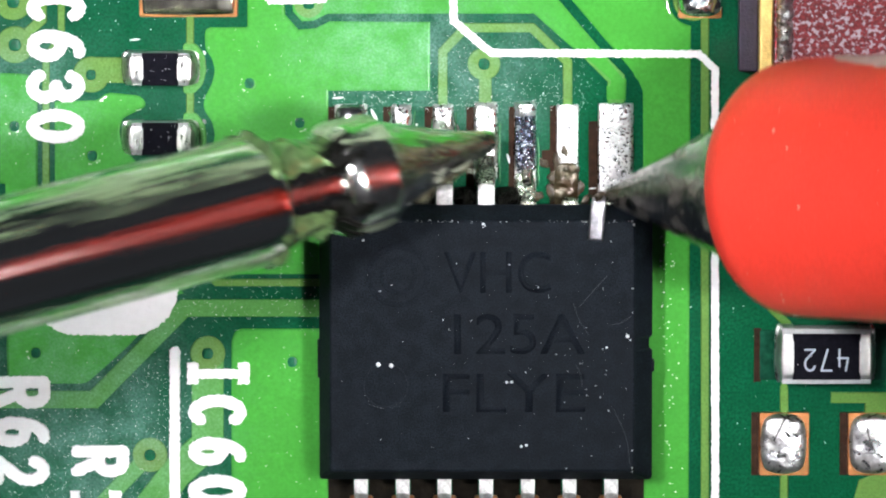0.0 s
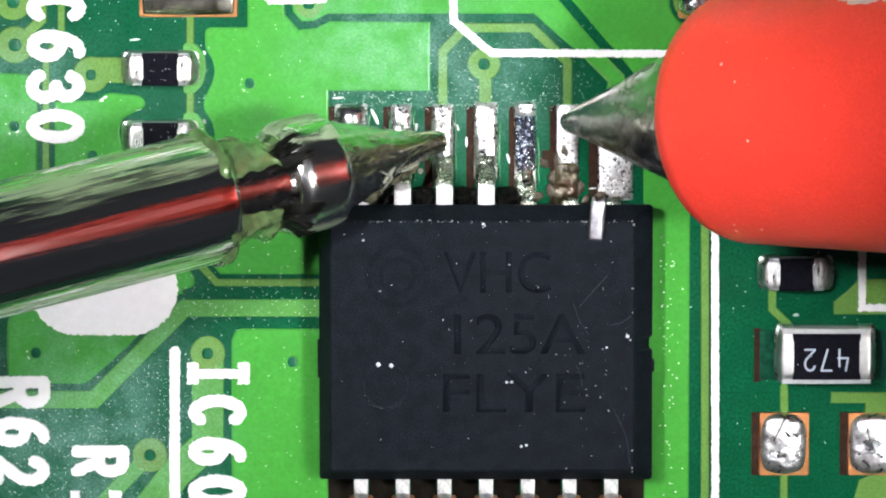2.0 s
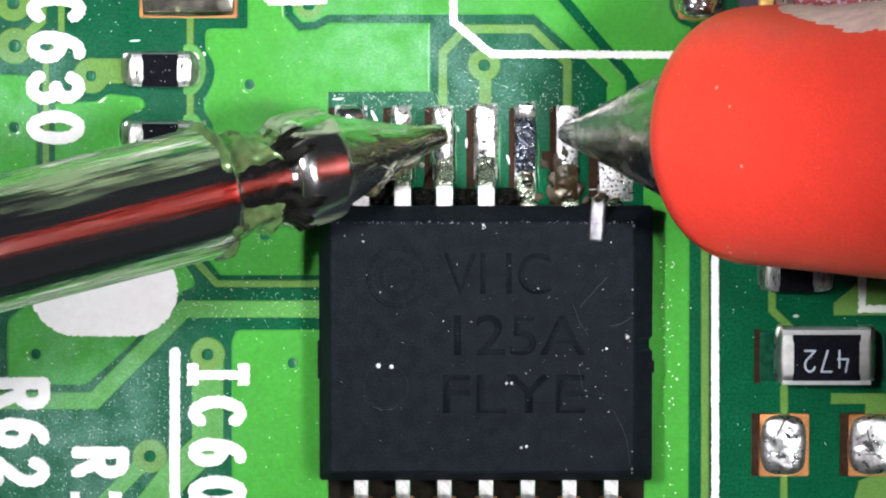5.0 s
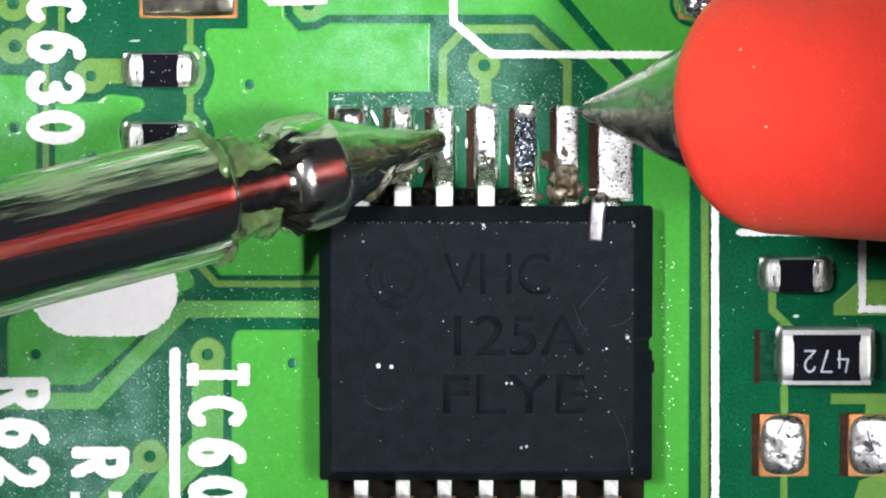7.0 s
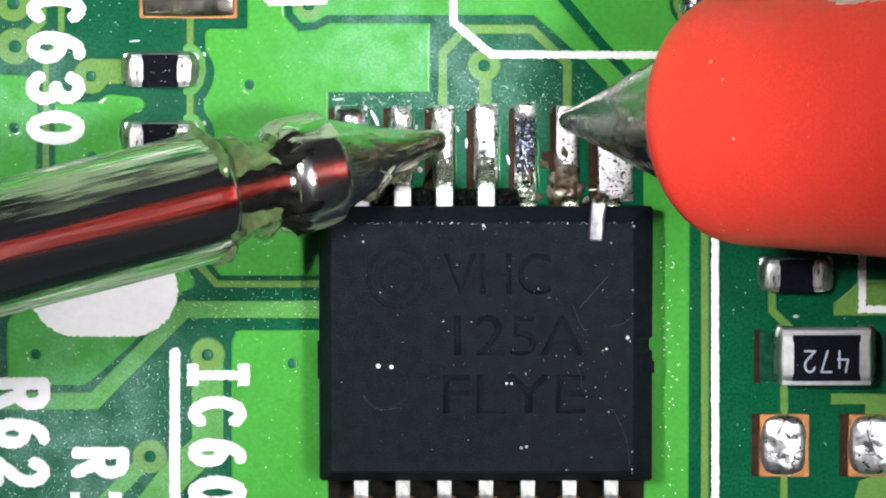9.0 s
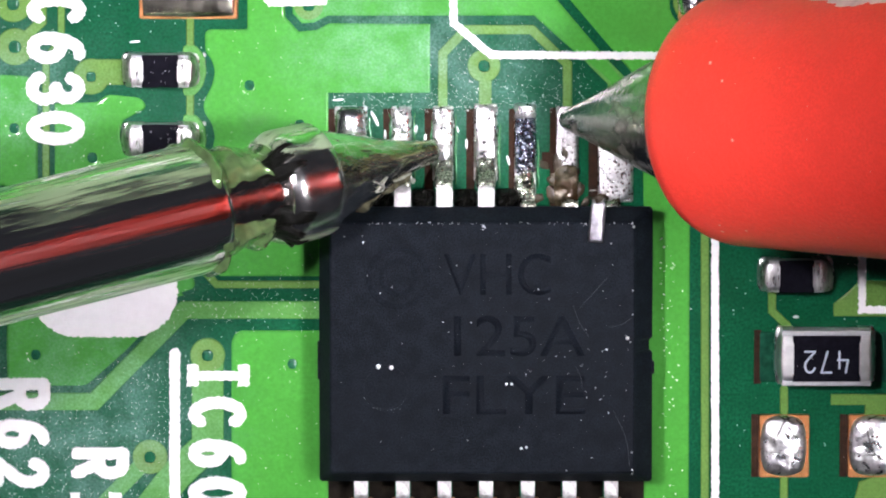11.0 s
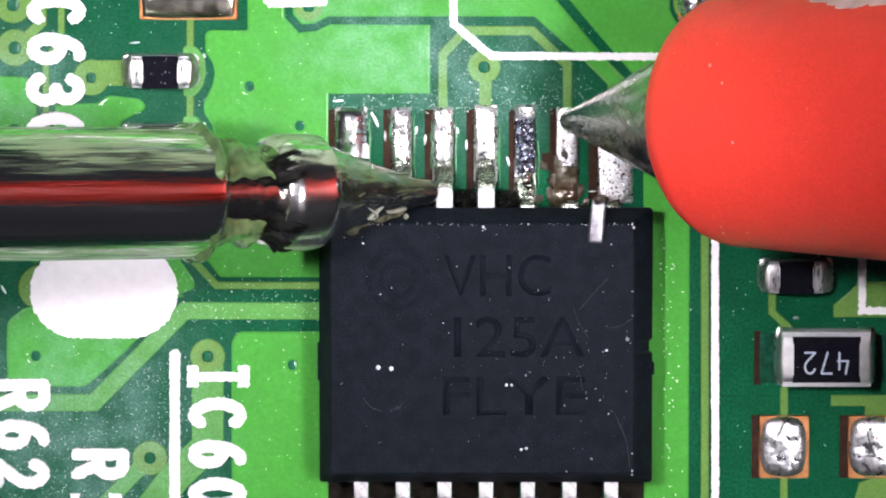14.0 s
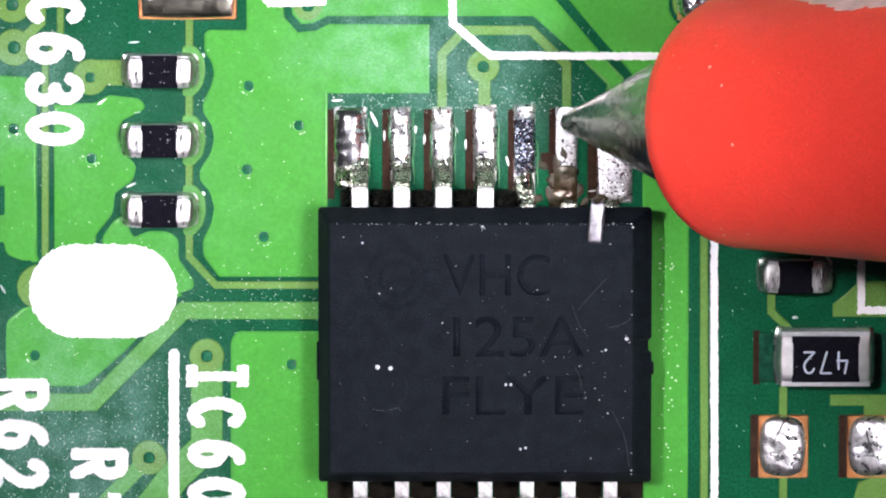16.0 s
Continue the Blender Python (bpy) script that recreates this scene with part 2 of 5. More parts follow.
def crack_over(m, per_mm, width):
    """Thin dark cracks in a frozen metal skin: the seams of uneven cells that break off here and there."""
    nt = m.node_tree
    b = nt.nodes["Principled BSDF"]
    old = b.inputs["Base Color"].links[0].from_socket
    co, cells, n, line, gap, cut, x = (nt.nodes.new("ShaderNode" + k) for k in ("TexCoord", "TexVoronoi", "TexNoise", "MapRange", "MapRange", "Math", "Mix"))
    cells.feature = "DISTANCE_TO_EDGE"
    cells.inputs["Scale"].default_value, n.inputs["Scale"].default_value = per_mm / MM, per_mm * 1.5 / MM
    bent = nt.nodes.new("ShaderNodeMix")
    bent.data_type = "VECTOR"
    bent.inputs[0].default_value = 0.00012
    nt.links.new(co.outputs["Object"], n.inputs["Vector"])
    nt.links.new(co.outputs["Object"], bent.inputs[4])
    nt.links.new(n.outputs["Color"], bent.inputs[5])
    nt.links.new(bent.outputs[1], cells.inputs["Vector"])
    nt.links.new(cells.outputs["Distance"], line.inputs[0])
    line.inputs[1].default_value, line.inputs[2].default_value, line.inputs[3].default_value, line.inputs[4].default_value = 0, width, 1, 0
    nt.links.new(n.outputs["Fac"], gap.inputs[0])
    gap.inputs[1].default_value, gap.inputs[2].default_value = 0.44, 0.52
    cut.operation = "MULTIPLY"
    nt.links.new(line.outputs[0], cut.inputs[0])
    nt.links.new(gap.outputs[0], cut.inputs[1])
    x.data_type = "RGBA"
    nt.links.new(cut.outputs[0], x.inputs[0])
    nt.links.new(old, x.inputs[6])
    x.inputs[7].default_value = (0.03, 0.028, 0.024, 1)
    nt.links.new(x.outputs[2], b.inputs["Base Color"])


crack_over(CRACKED, 1.7, 0.040)
RED = material("matt_red_plastic", (0.99, 0.056, 0.034), 0.46, vary=0.14, grain=22, bump=0.010, bump_grain=9, spec=0.35)
STEEL = material("grey_scratched_steel", (0.42, 0.405, 0.37), 0.17, metal=1.0, vary=0.35, grain=9, bump=0.014, bump_grain=8, rough_vary=0.08)
film_or_sheen_over(STEEL, (0.24, 0.215, 0.19), (0.6, 1, 1), 3.0, 0.46, 0.70, 0.34, 0.6)
RUST = material("dark_red_speckled_coating", (0.26, 0.022, 0.028), 0.38, vary=0.6, grain=26, bump=0.03, bump_grain=14,
                second=(0.55, 0.46, 0.52), second_at=0.57)
BRASS = material("yellow_brass_frame", (0.78, 0.56, 0.20), 0.46, metal=1.0, vary=0.2, grain=6, bump=0.01)
COIL_SHADE = material("dark_violet_shade", (0.020, 0.012, 0.034), 0.5, vary=0.3, grain=6, bump=0.01)
BENCH = material("grey_bench_mat", (0.10, 0.11, 0.12), 0.7, vary=0.2, grain=0.4, bump=0.05, bump_grain=2)
PALE = material("pale_pink_plastic", (0.86, 0.56, 0.53), 0.6, vary=0.2, grain=4, bump=0.01, bump_grain=8)
LINT = material("pale_pink_lint", (0.90, 0.42, 0.36), 0.7, vary=0.15, grain=20)
FIBRE = material("grey_lint", (0.036, 0.040, 0.045), 0.6, vary=0.3, grain=10)
DUST = material("white_dust", (0.80, 0.82, 0.80), 0.35, vary=0.1, grain=20)

# ---- mesh helpers, all in millimetres ----


def part(name, bm, mat, parent=None, label="", smooth=False):
    me = bpy.data.meshes.new(name)
    bmesh.ops.scale(bm, vec=(MM, MM, MM), verts=bm.verts)
    bm.to_mesh(me)
    bm.free()
    me.materials.append(mat)
    if smooth:
        for p in me.polygons:
            p.use_smooth = True
    ob = new(name, me)
    ob.parent = parent
    return tagged(ob, label)


def thing(name, label, category, group="", kind="", at=(0, 0, 0)):
    ob = new(name)
    ob.empty_display_size = 0.0005
    ob.location = [c * MM for c in at]
    return tagged(ob, label, category, group, kind)


def arc(c, r, a0, a1, n):
    return [(c[0] + r * math.cos(radians(a0 + (a1 - a0) * i / n)), c[1] + r * math.sin(radians(a0 + (a1 - a0) * i / n)))
            for i in range(n + 1)]


def disc(c, r, n=28):
    return arc(c, r, 0, 360, n)[:-1]


def rect(a, b):
    x0, x1 = sorted((a[0], b[0]))
    y0, y1 = sorted((a[1], b[1]))
    return [(x0, y0), (x1, y0), (x1, y1), (x0, y1)]


def rounded(points, r, n=4):
    """The polygon with its corners rounded by about r."""
    out = []
    for i, p in enumerate(points):
        p, a, b = Vector(p), Vector(points[i - 1]), Vector(points[(i + 1) % len(points)])
        d = min(r, 0.45 * (a - p).length, 0.45 * (b - p).length)
        s, e = p + (a - p).normalized() * d, p + (b - p).normalized() * d
        for k in range(n + 1):
            u = k / n
            out.append(tuple(s * (1 - u) ** 2 + p * (2 * u * (1 - u)) + e * u * u))
    return out


def stroke(points, width, cap=6):
    """The outline of a line of that width with round ends."""
    pts = [Vector(p) for p in points]
    h = width / 2
    left, right = [], []
    for i, p in enumerate(pts):
        d0 = (p - pts[i - 1]).normalized() if i else None
        d1 = (pts[i + 1] - p).normalized() if i + 1 < len(pts) else None
        d = ((d0 or d1) + (d1 or d0)).normalized()
        n = Vector((-d.y, d.x))
        k = h / max(0.5, n.dot(Vector((-(d1 or d0).y, (d1 or d0).x))))
        left.append(tuple(p + n * k))
        right.append(tuple(p - n * k))
    a0 = math.degrees(math.atan2(pts[-1].y - pts[-2].y, pts[-1].x - pts[-2].x))
    a1 = math.degrees(math.atan2(pts[0].y - pts[1].y, pts[0].x - pts[1].x))
    end = arc(pts[-1], h, a0 - 90, a0 + 90, cap)[1:-1]
    start = arc(pts[0], h, a1 - 90, a1 + 90, cap)[1:-1]
    return right + end + left[::-1] + start


def ragged(points, step, amount, seed):
    """The outline cut into short steps that stray a little, as printed ink does."""
    rng = random.Random(seed)
    out = []
    for i, p in enumerate(points):
        p, q = Vector(p), Vector(points[(i + 1) % len(points)])
        n = max(1, int((q - p).length / step))
        for k in range(n):
            c = p.lerp(q, k / n)
            out.append((c.x + rng.uniform(-amount, amount), c.y + rng.uniform(-amount, amount)))
    return out


def regions(keep, cut=()):
    """The union of the polygons keep less the polygons cut, as connected sheets of (points, triangles)."""
    pts, faces = [], []
    for poly in (*keep, *cut):
        if sum(a[0] * b[1] - b[0] * a[1] for a, b in zip(poly, (*poly[1:], poly[0]))) < 0:
            poly = poly[::-1]
        faces.append(list(range(len(pts), len(pts) + len(poly))))
        pts += [Vector(p) for p in poly]
    vs, _, fs, _, _, src = delaunay_2d_cdt(pts, [], faces, 0, 1e-5, True)
    n = len(keep)
    good = [f for f, s in zip(fs, src) if s and min(s) < n and max(s) < n]
    near = {}
    for i, f in enumerate(good):
        for a, b in zip(f, (*f[1:], f[0])):
            near.setdefault((min(a, b), max(a, b)), []).append(i)
    seen, sheets = set(), []
    links = {}
    for pair in near.values():
        for i in pair:
            links.setdefault(i, []).extend(pair)
    for i in range(len(good)):
        if i in seen:
            continue
        todo, group = [i], []
        seen.add(i)
        while todo:
            j = todo.pop()
            group.append(good[j])
            for k in links[j]:
                if k not in seen:
                    seen.add(k)
                    todo.append(k)
        sheets.append((vs, group))
    return sheets


def plate_mesh(sheet, z0, z1, slope, soft=False):
    """A sheet given thickness from z0 to z1, its sides leaning out by slope at the foot."""
    vs, tris = sheet
    bm = bmesh.new()
    top, count = {}, {}
    for f in tris:
        for v in f:
            if v not in top:
                top[v] = bm.verts.new((vs[v].x, vs[v].y, z1))
        for a, b in zip(f, (*f[1:], f[0])):
            count.setdefault((min(a, b), max(a, b)), []).append((a, b))
        bm.faces.new([top[v] for v in f])
    rim = [e[0] for e in count.values() if len(e) == 1]
    out = {}
    for a, b in rim:
        d = (vs[b] - vs[a]).normalized()
        n = Vector((d.y, -d.x))
        for v in (a, b):
            out.setdefault(v, Vector((0, 0)))
            out[v] += n
    steps = ((-0.4, z1), (0.15, z1 - 0.10 * (z1 - z0)), (0.75, z1 - 0.42 * (z1 - z0)), (1.0, z0))
    if soft:
        steps = ((-0.5, z1), (0.10, z1 - 0.02 * (z1 - z0)), (0.55, z1 - 0.50 * (z1 - z0)), (1.0, z0))
    rings = []
    for share, z in steps:
        ring = {}
        for v, n in out.items():
            o = n.normalized() * slope * share / max(0.5, min(1.0, n.length)) if n.length > 1e-6 else Vector((0, 0))
            if not rings:
                top[v].co.x, top[v].co.y = vs[v].x + o.x, vs[v].y + o.y
                ring[v] = top[v]
            else:
                ring[v] = bm.verts.new((vs[v].x + o.x, vs[v].y + o.y, z))
        rings.append(ring)
    for up, down in zip(rings, rings[1:]):
        for a, b in rim:
            bm.faces.new((up[b], up[a], down[a], down[b]))
    return bm


def plates(name, keep, cut, z0, z1, slope, mat, parent, label="", soft=False):
    made = []
    for sheet in regions(keep, cut):
        if len(sheet[1]) > 1:
            made.append(part(name, plate_mesh(sheet, z0, z1, slope, soft), mat, parent, label))
    return made


def box_mesh(x0, y0, z0, x1, y1, z1, bevel=0.0, segments=2, bm=None):
    bm = bm or bmesh.new()
    vs = [bm.verts.new(p) for p in ((x0, y0, z0), (x1, y0, z0), (x1, y1, z0), (x0, y1, z0),
                                    (x0, y0, z1), (x1, y0, z1), (x1, y1, z1), (x0, y1, z1))]
    fs = [bm.faces.new([vs[i] for i in q]) for q in
          ((3, 2, 1, 0), (4, 5, 6, 7), (0, 1, 5, 4), (1, 2, 6, 5), (2, 3, 7, 6), (3, 0, 4, 7))]
    if bevel:
        es = list({e for f in fs for e in f.edges})
        bmesh.ops.bevel(bm, geom=es, offset=bevel, segments=segments, profile=0.5, affect="EDGES")
    return bm


def mound_mesh(x0, y0, x1, y1, z0, height, lumps=0.2, lump_size=0.25, seed=1, power=0.5, lean=0.0, nx=26, ny=None, corner=0.13):
    """A solder mound on a rectangular foot; lumps is the share of its height that strays."""
    ny = ny or max(10, int(nx * (y1 - y0) / (x1 - x0)))
    bm = bmesh.new()
    off = Vector((seed * 7.3, seed * 3.1, 0))
    rows = []
    for j in range(ny + 1):
        row = []
        for i in range(nx + 1):
            u, v = 2 * i / nx - 1, 2 * j / ny - 1
            edge = max(0.0, (1 - abs(u) ** 2.1) * (1 - abs(v) ** 5)) ** power
            squeeze = 1 - corner * (abs(u) * abs(v)) ** 2
            x = (x0 + x1) / 2 + u * (x1 - x0) / 2 * squeeze
            y = (y0 + y1) / 2 + v * (y1 - y0) / 2 * squeeze
            n = noise.noise(Vector((x, y, 0)) / lump_size + off) + 0.5 * noise.noise(Vector((x, y, 4)) / lump_size * 2.7 + off)
            z = z0 + height * edge * (1 + lumps * n + lean * v)
            row.append(bm.verts.new((x, y, z)))
        rows.append(row)
    for j in range(ny):
        for i in range(nx):
            bm.faces.new((rows[j][i], rows[j][i + 1], rows[j + 1][i + 1], rows[j + 1][i]))
    rim = [r[0] for r in rows] + rows[-1][1:] + [r[-1] for r in rows[-2::-1]] + rows[0][-2:0:-1]
    low = [bm.verts.new((v.co.x, v.co.y, z0 - 0.01)) for v in rim]
    for k in range(len(rim)):
        bm.faces.new((rim[k], rim[(k + 1) % len(rim)], low[(k + 1) % len(rim)], low[k]))
    return bm


def turned_mesh(profile, n=48, wobble=0.0, seed=0):
    """A shape turned round the x axis; profile is (x, radius)."""
    bm = bmesh.new()
    rings = []
    for x, r in profile:
        ring = []
        for k in range(n):
            a = 2 * math.pi * k / n
            w = 1 + wobble * noise.noise(Vector((x * 2.0, math.cos(a) * 1.7, math.sin(a) * 1.7 + seed)))
            ring.append(bm.verts.new((x, r * w * math.cos(a), r * w * math.sin(a))))
        rings.append(ring)
    for a, b in zip(rings, rings[1:]):
        for k in range(n):
            bm.faces.new((a[k], a[(k + 1) % n], b[(k + 1) % n], b[k]))
    bm.faces.new(rings[0][::-1])
    bm.faces.new(rings[-1])
    bmesh.ops.recalc_face_normals(bm, faces=bm.faces)
    return bm


def smooth_profile(points, steps=6):
    """A smooth line through the points of a profile."""
    out = []
    for i in range(len(points) - 1):
        p0, p1, p2, p3 = points[max(0, i - 1)], points[i], points[i + 1], points[min(len(points) - 1, i + 2)]
        for k in range(steps):
            t = k / steps
            out.append(tuple(0.5 * (2 * b + (c - a) * t + (2 * a - 5 * b + 4 * c - d) * t * t + (3 * b - a - 3 * c + d) * t ** 3)
                             for a, b, c, d in zip(p0, p1, p2, p3)))
    return out + [points[-1]]


def text_mesh(words, x, y, z, height, width, turn, thick, swell=0.0, rough_edge=0.0, depth=0.02, seed=3):
    """Lettering in the built-in font: its box is fitted to width along the line and height across it; (x, y) is the box's start corner."""
    cu = bpy.data.curves.new("lettering", "FONT")
    cu.body, cu.size, cu.offset, cu.resolution_u = words, 1.0, swell, 4
    ob = bpy.data.objects.new("lettering", cu)
    scene.collection.objects.link(ob)
    me = bpy.data.meshes.new_from_object(ob.evaluated_get(bpy.context.evaluated_depsgraph_get()))
    bpy.data.objects.remove(ob)
    bm = bmesh.new()
    bm.from_mesh(me)
    bpy.data.meshes.remove(me)
    bmesh.ops.remove_doubles(bm, verts=bm.verts, dist=1e-4)
    xs, ys = [v.co.x for v in bm.verts], [v.co.y for v in bm.verts]
    m = (Matrix.Translation((x, y, z)) @ Matrix.Rotation(radians(turn), 4, "Z")
         @ Matrix.Diagonal((width / (max(xs) - min(xs)), height / (max(ys) - min(ys)), 1, 1))
         @ Matrix.Translation((-min(xs), -min(ys), 0)))
    bmesh.ops.transform(bm, matrix=m, verts=bm.verts)
    if rough_edge:
        rng = random.Random(seed)
        es = [e for e in bm.edges if e.is_boundary and e.calc_length() > 0.08]
        bmesh.ops.subdivide_edges(bm, edges=es, cuts=3)
        for v in bm.verts:
            if v.is_boundary:
                v.co.x += rng.uniform(-rough_edge, rough_edge)
                v.co.y += rng.uniform(-rough_edge, rough_edge)
    got = bmesh.ops.extrude_face_region(bm, geom=list(bm.faces))
    for v in got["geom"]:
        if isinstance(v, bmesh.types.BMVert):
            v.co.z += depth
    bmesh.ops.recalc_face_normals(bm, faces=bm.faces)
    return bm


# ---- the bench and the board ----
bench = part("bench", box_mesh(-400, -400, -30, 400, 400, -1.62), BENCH)
tagged(bench, "plain grey bench mat under the circuit board", "bench", kind="structure")

board = part("circuit_board", box_mesh(-60, -45, -1.6, 60, 45, 0.0), MASK_DARK)
tagged(board, "green circuit board with glossy solder mask and white print", "circuit board", kind="structure")

Z_COPPER = 0.034

# conductors seen as narrow olive lines: points and width
TRACES = [
    ([(-6.212, 4.404), (-6.219, 3.529), (-6.500, 3.266)], 0.140),
    ([(-5.907, 4.404), (-5.915, 3.266), (-6.153, 2.959), (-6.176, -0.080)], 0.088),
    ([(-3.921, 3.616), (-3.939, -0.124), (-3.529, -0.566), (-1.615, -0.566)], 0.096),
    ([(-1.616, -0.964), (-4.031, -0.964), (-5.446, -2.402), (-7.601, -2.402)], 0.254),
    ([(-0.017, 2.124), (-0.017, 3.038), (0.332, 3.406), (1.363, 3.406), (1.914, 2.871), (1.916, 2.124)], 0.123),
    ([(0.639, 2.124), (0.638, 2.827)], 0.175),
    ([(4.031, 4.404), (4.075, -4.612)], 0.105),
    ([(5.101, -0.699), (5.102, -0.982), (5.341, -1.213)], 0.105),
    ([(5.295, -2.206), (5.298, -2.695)], 0.105),
    ([(5.303, -3.541), (5.309, -4.434)], 0.105),
    ([(-4.571, -3.256), (-5.235, -3.943), (-5.591, -4.344)], 0.228),
    ([(-3.674, -1.674), (-3.680, -3.096), (-4.176, -3.559), (-4.842, -4.434)], 0.474),
    ([(2.300, 2.985), (2.665, 2.620), (2.668, 2.124)], 0.240),
]
# rings with a filled hole: centre, ring radius, hole radius
RINGS = [
    ((-6.653, 3.809), 0.289, 0.105), ((-6.632, 3.143), 0.289, 0.105), ((-5.456, 2.678), 0.281, 0.088), ((-2.087, 3.791), 0.237, 0.105), ((0.621, 2.845), 0.254, 0.096),
    ((-3.674, -1.674), 0.272, 0.096), ((-4.579, -3.274), 0.272, 0.096), ((-6.267, -0.593), 0.351, 0.105), ((3.859, 3.826), 0.316, 0.088),
]
# small holes that pierce the copper sheets
PLAIN_HOLES = [(-3.008, 2.546), (-2.231, 1.931), (-3.039, 1.244), (-2.780, 0.194), (-2.356, -1.807), (-6.346, -1.665), (-6.651, 1.878), (-5.446, 1.420), (3.456, 4.054)]

# gaps in the copper sheets, where the dark laminate shows through the mask
GAPS = [
    rounded([(-7.363, 4.404), (-3.001, 4.404), (-3.005, 3.380), (-3.660, 3.380), (-3.661, 3.090), (-3.549, 2.932), (-3.506, 2.739), (-3.559, 2.520), (-3.683, 2.283), (-3.683, 2.142),
             (-3.553, 1.948), (-3.510, 1.728), (-3.564, 1.491), (-3.740, 1.227), (-3.741, 1.086), (-3.584, 0.909), (-3.515, 0.645), (-3.560, 0.397), (-3.692, 0.141), (-3.693, -0.097),
             (-3.440, -0.433), (-1.790, -0.433), (-1.791, -0.770), (-4.030, -0.770), (-4.144, -0.681), (-3.897, -0.593), (-3.914, -0.486), (-4.141, -0.168), (-4.139, 0.150),
             (-4.288, 0.247), (-4.577, 0.247), (-4.815, 0.141), (-4.928, 0.345), (-4.927, 0.512), (-5.076, 0.433), (-5.253, 0.186), (-5.254, 0.009), (-5.430, 0.009), (-5.419, 0.230), (-5.154, 0.556),
             (-5.117, 0.892), (-4.836, 1.086), (-4.782, 1.288), (-4.982, 1.508), (-5.059, 1.772), (-5.005, 2.019), (-4.628, 2.212), (-4.715, 2.318), (-5.195, 2.370), (-5.354, 2.247),
             (-5.913, 2.230), (-6.368, 2.230), (-6.418, 2.651), (-7.379, 2.695)], 0.070),
    rounded([(-7.405, -0.168), (-6.352, -0.186), (-5.824, 0.009), (-5.920, -1.053), (-6.270, -0.964), (-6.490, -0.929), (-6.755, -1.142), (-6.767, -1.585), (-6.754, -2.118), (-5.576, -2.118),
             (-4.603, -1.248), (-4.073, -0.699), (-1.615, -0.699), (-1.617, -1.319), (-3.198, -1.319), (-3.269, -1.452), (-3.281, -4.612), (-7.445, -4.612)], 0.088),
    rounded([(-7.131, 1.015), (-6.763, 1.015), (-6.768, 0.495), (-7.136, 0.495)], 0.070),
    rounded([(-7.402, 0.141), (-6.788, 0.141), (-6.755, -0.062), (-6.527, -0.150), (-6.352, -0.150), (-6.353, -0.345), (-7.406, -0.345)], 0.070),
    stroke([(-2.417, 4.141), (-2.393, 3.634), (-2.219, 3.441), (-1.991, 3.458), (-1.782, 3.564), (1.370, 3.564), (2.500, 2.560)], 0.184),
    stroke([(1.693, 4.054), (2.868, 2.669)], 0.219),
    [(-1.810, 2.449), (-0.236, 2.449), (-0.236, 3.529), (1.330, 3.529), (2.545, 2.520), (2.545, 2.300), (2.795, 2.300), (2.795, 2.690), (2.870, 2.780), (3.040, 2.600), (3.113, 2.423), (3.121, 0.362), (-1.815, 0.362)],
    rect((3.794, 4.579), (4.014, -4.791)),
    rect((3.943, 4.579), (4.164, -4.791)),
    disc((3.859, 3.809), 0.404),
    [(4.103, 7.366), (10.571, 7.366), (10.778, -8.564), (4.183, -8.564)],
    rect((-1.824, -3.631), (3.143, -5.328)),
]
outline = [rect((-14.592, 9.961), (14.338, -9.467))]
clear = [stroke(p, w + 0.228) for p, w in TRACES[1:7]]
holes = [disc(c, 0.096, 16) for c in PLAIN_HOLES]
far_gaps = [rounded(rect((-14.450, 8.233), (-8.117, 7.539)), 0.070), rounded(rect((-9.582, -6.314), (1.026, -7.122)), 0.070), rounded(rect((-4.206, 7.539), (1.878, 7.018)), 0.070)]
plates("copper_pour", outline, GAPS + clear + holes + far_gaps, 0.0, Z_COPPER, 0.034, MASK_LIGHT, board, "light green masked copper sheet")

for points, width in TRACES:
    plates("trace", [stroke(points, width)], [disc(c, h, 18) for c, _, h in RINGS], 0.0, Z_COPPER - 0.003, 0.013, MASK_OLIVE if width < 0.2 else MASK_MID, board, "olive masked copper line", True)
for centre, ring, hole in RINGS:
    v = plates("via", [disc(centre, ring - 0.012)], [disc(centre, hole, 18)], 0.0, Z_COPPER + 0.003, 0.014, MASK_OLIVE, board, "olive ring with filled hole", True)[0]
    part("plug", mound_mesh(centre[0] - hole, centre[1] - hole, centre[0] + hole, centre[1] + hole, 0.004, 0.050, 0.1, nx=10), HOLE, v, "", True)
for centre in PLAIN_HOLES:
    r = 0.096
    part("via_plug", mound_mesh(centre[0] - r, centre[1] - r, centre[0] + r, centre[1] + r, 0.004, 0.030, 0.1, nx=10), HOLE, board, "green plugged hole", True)

# small masked copper lands on the dark side of the board
for poly in ([(6.069, -1.053), (6.068, -0.876), (6.286, -0.699), (6.460, -0.522), (7.513, -0.522), (7.518, -1.053)], rect((6.034, -2.295), (7.531, -2.446)),
             rect((6.563, -2.429), (7.533, -2.669)), rounded(rect((-5.454, 2.932), (-4.757, 2.564)), 0.088), [(6.382, -4.077), (6.485, -3.675), (6.836, -3.541), (7.541, -3.541), (7.551, -4.612), (6.386, -4.612)]):
    plates("copper_land", [poly], [], 0.0, Z_COPPER, 0.018, MASK_OLIVE, board, "olive masked copper land")

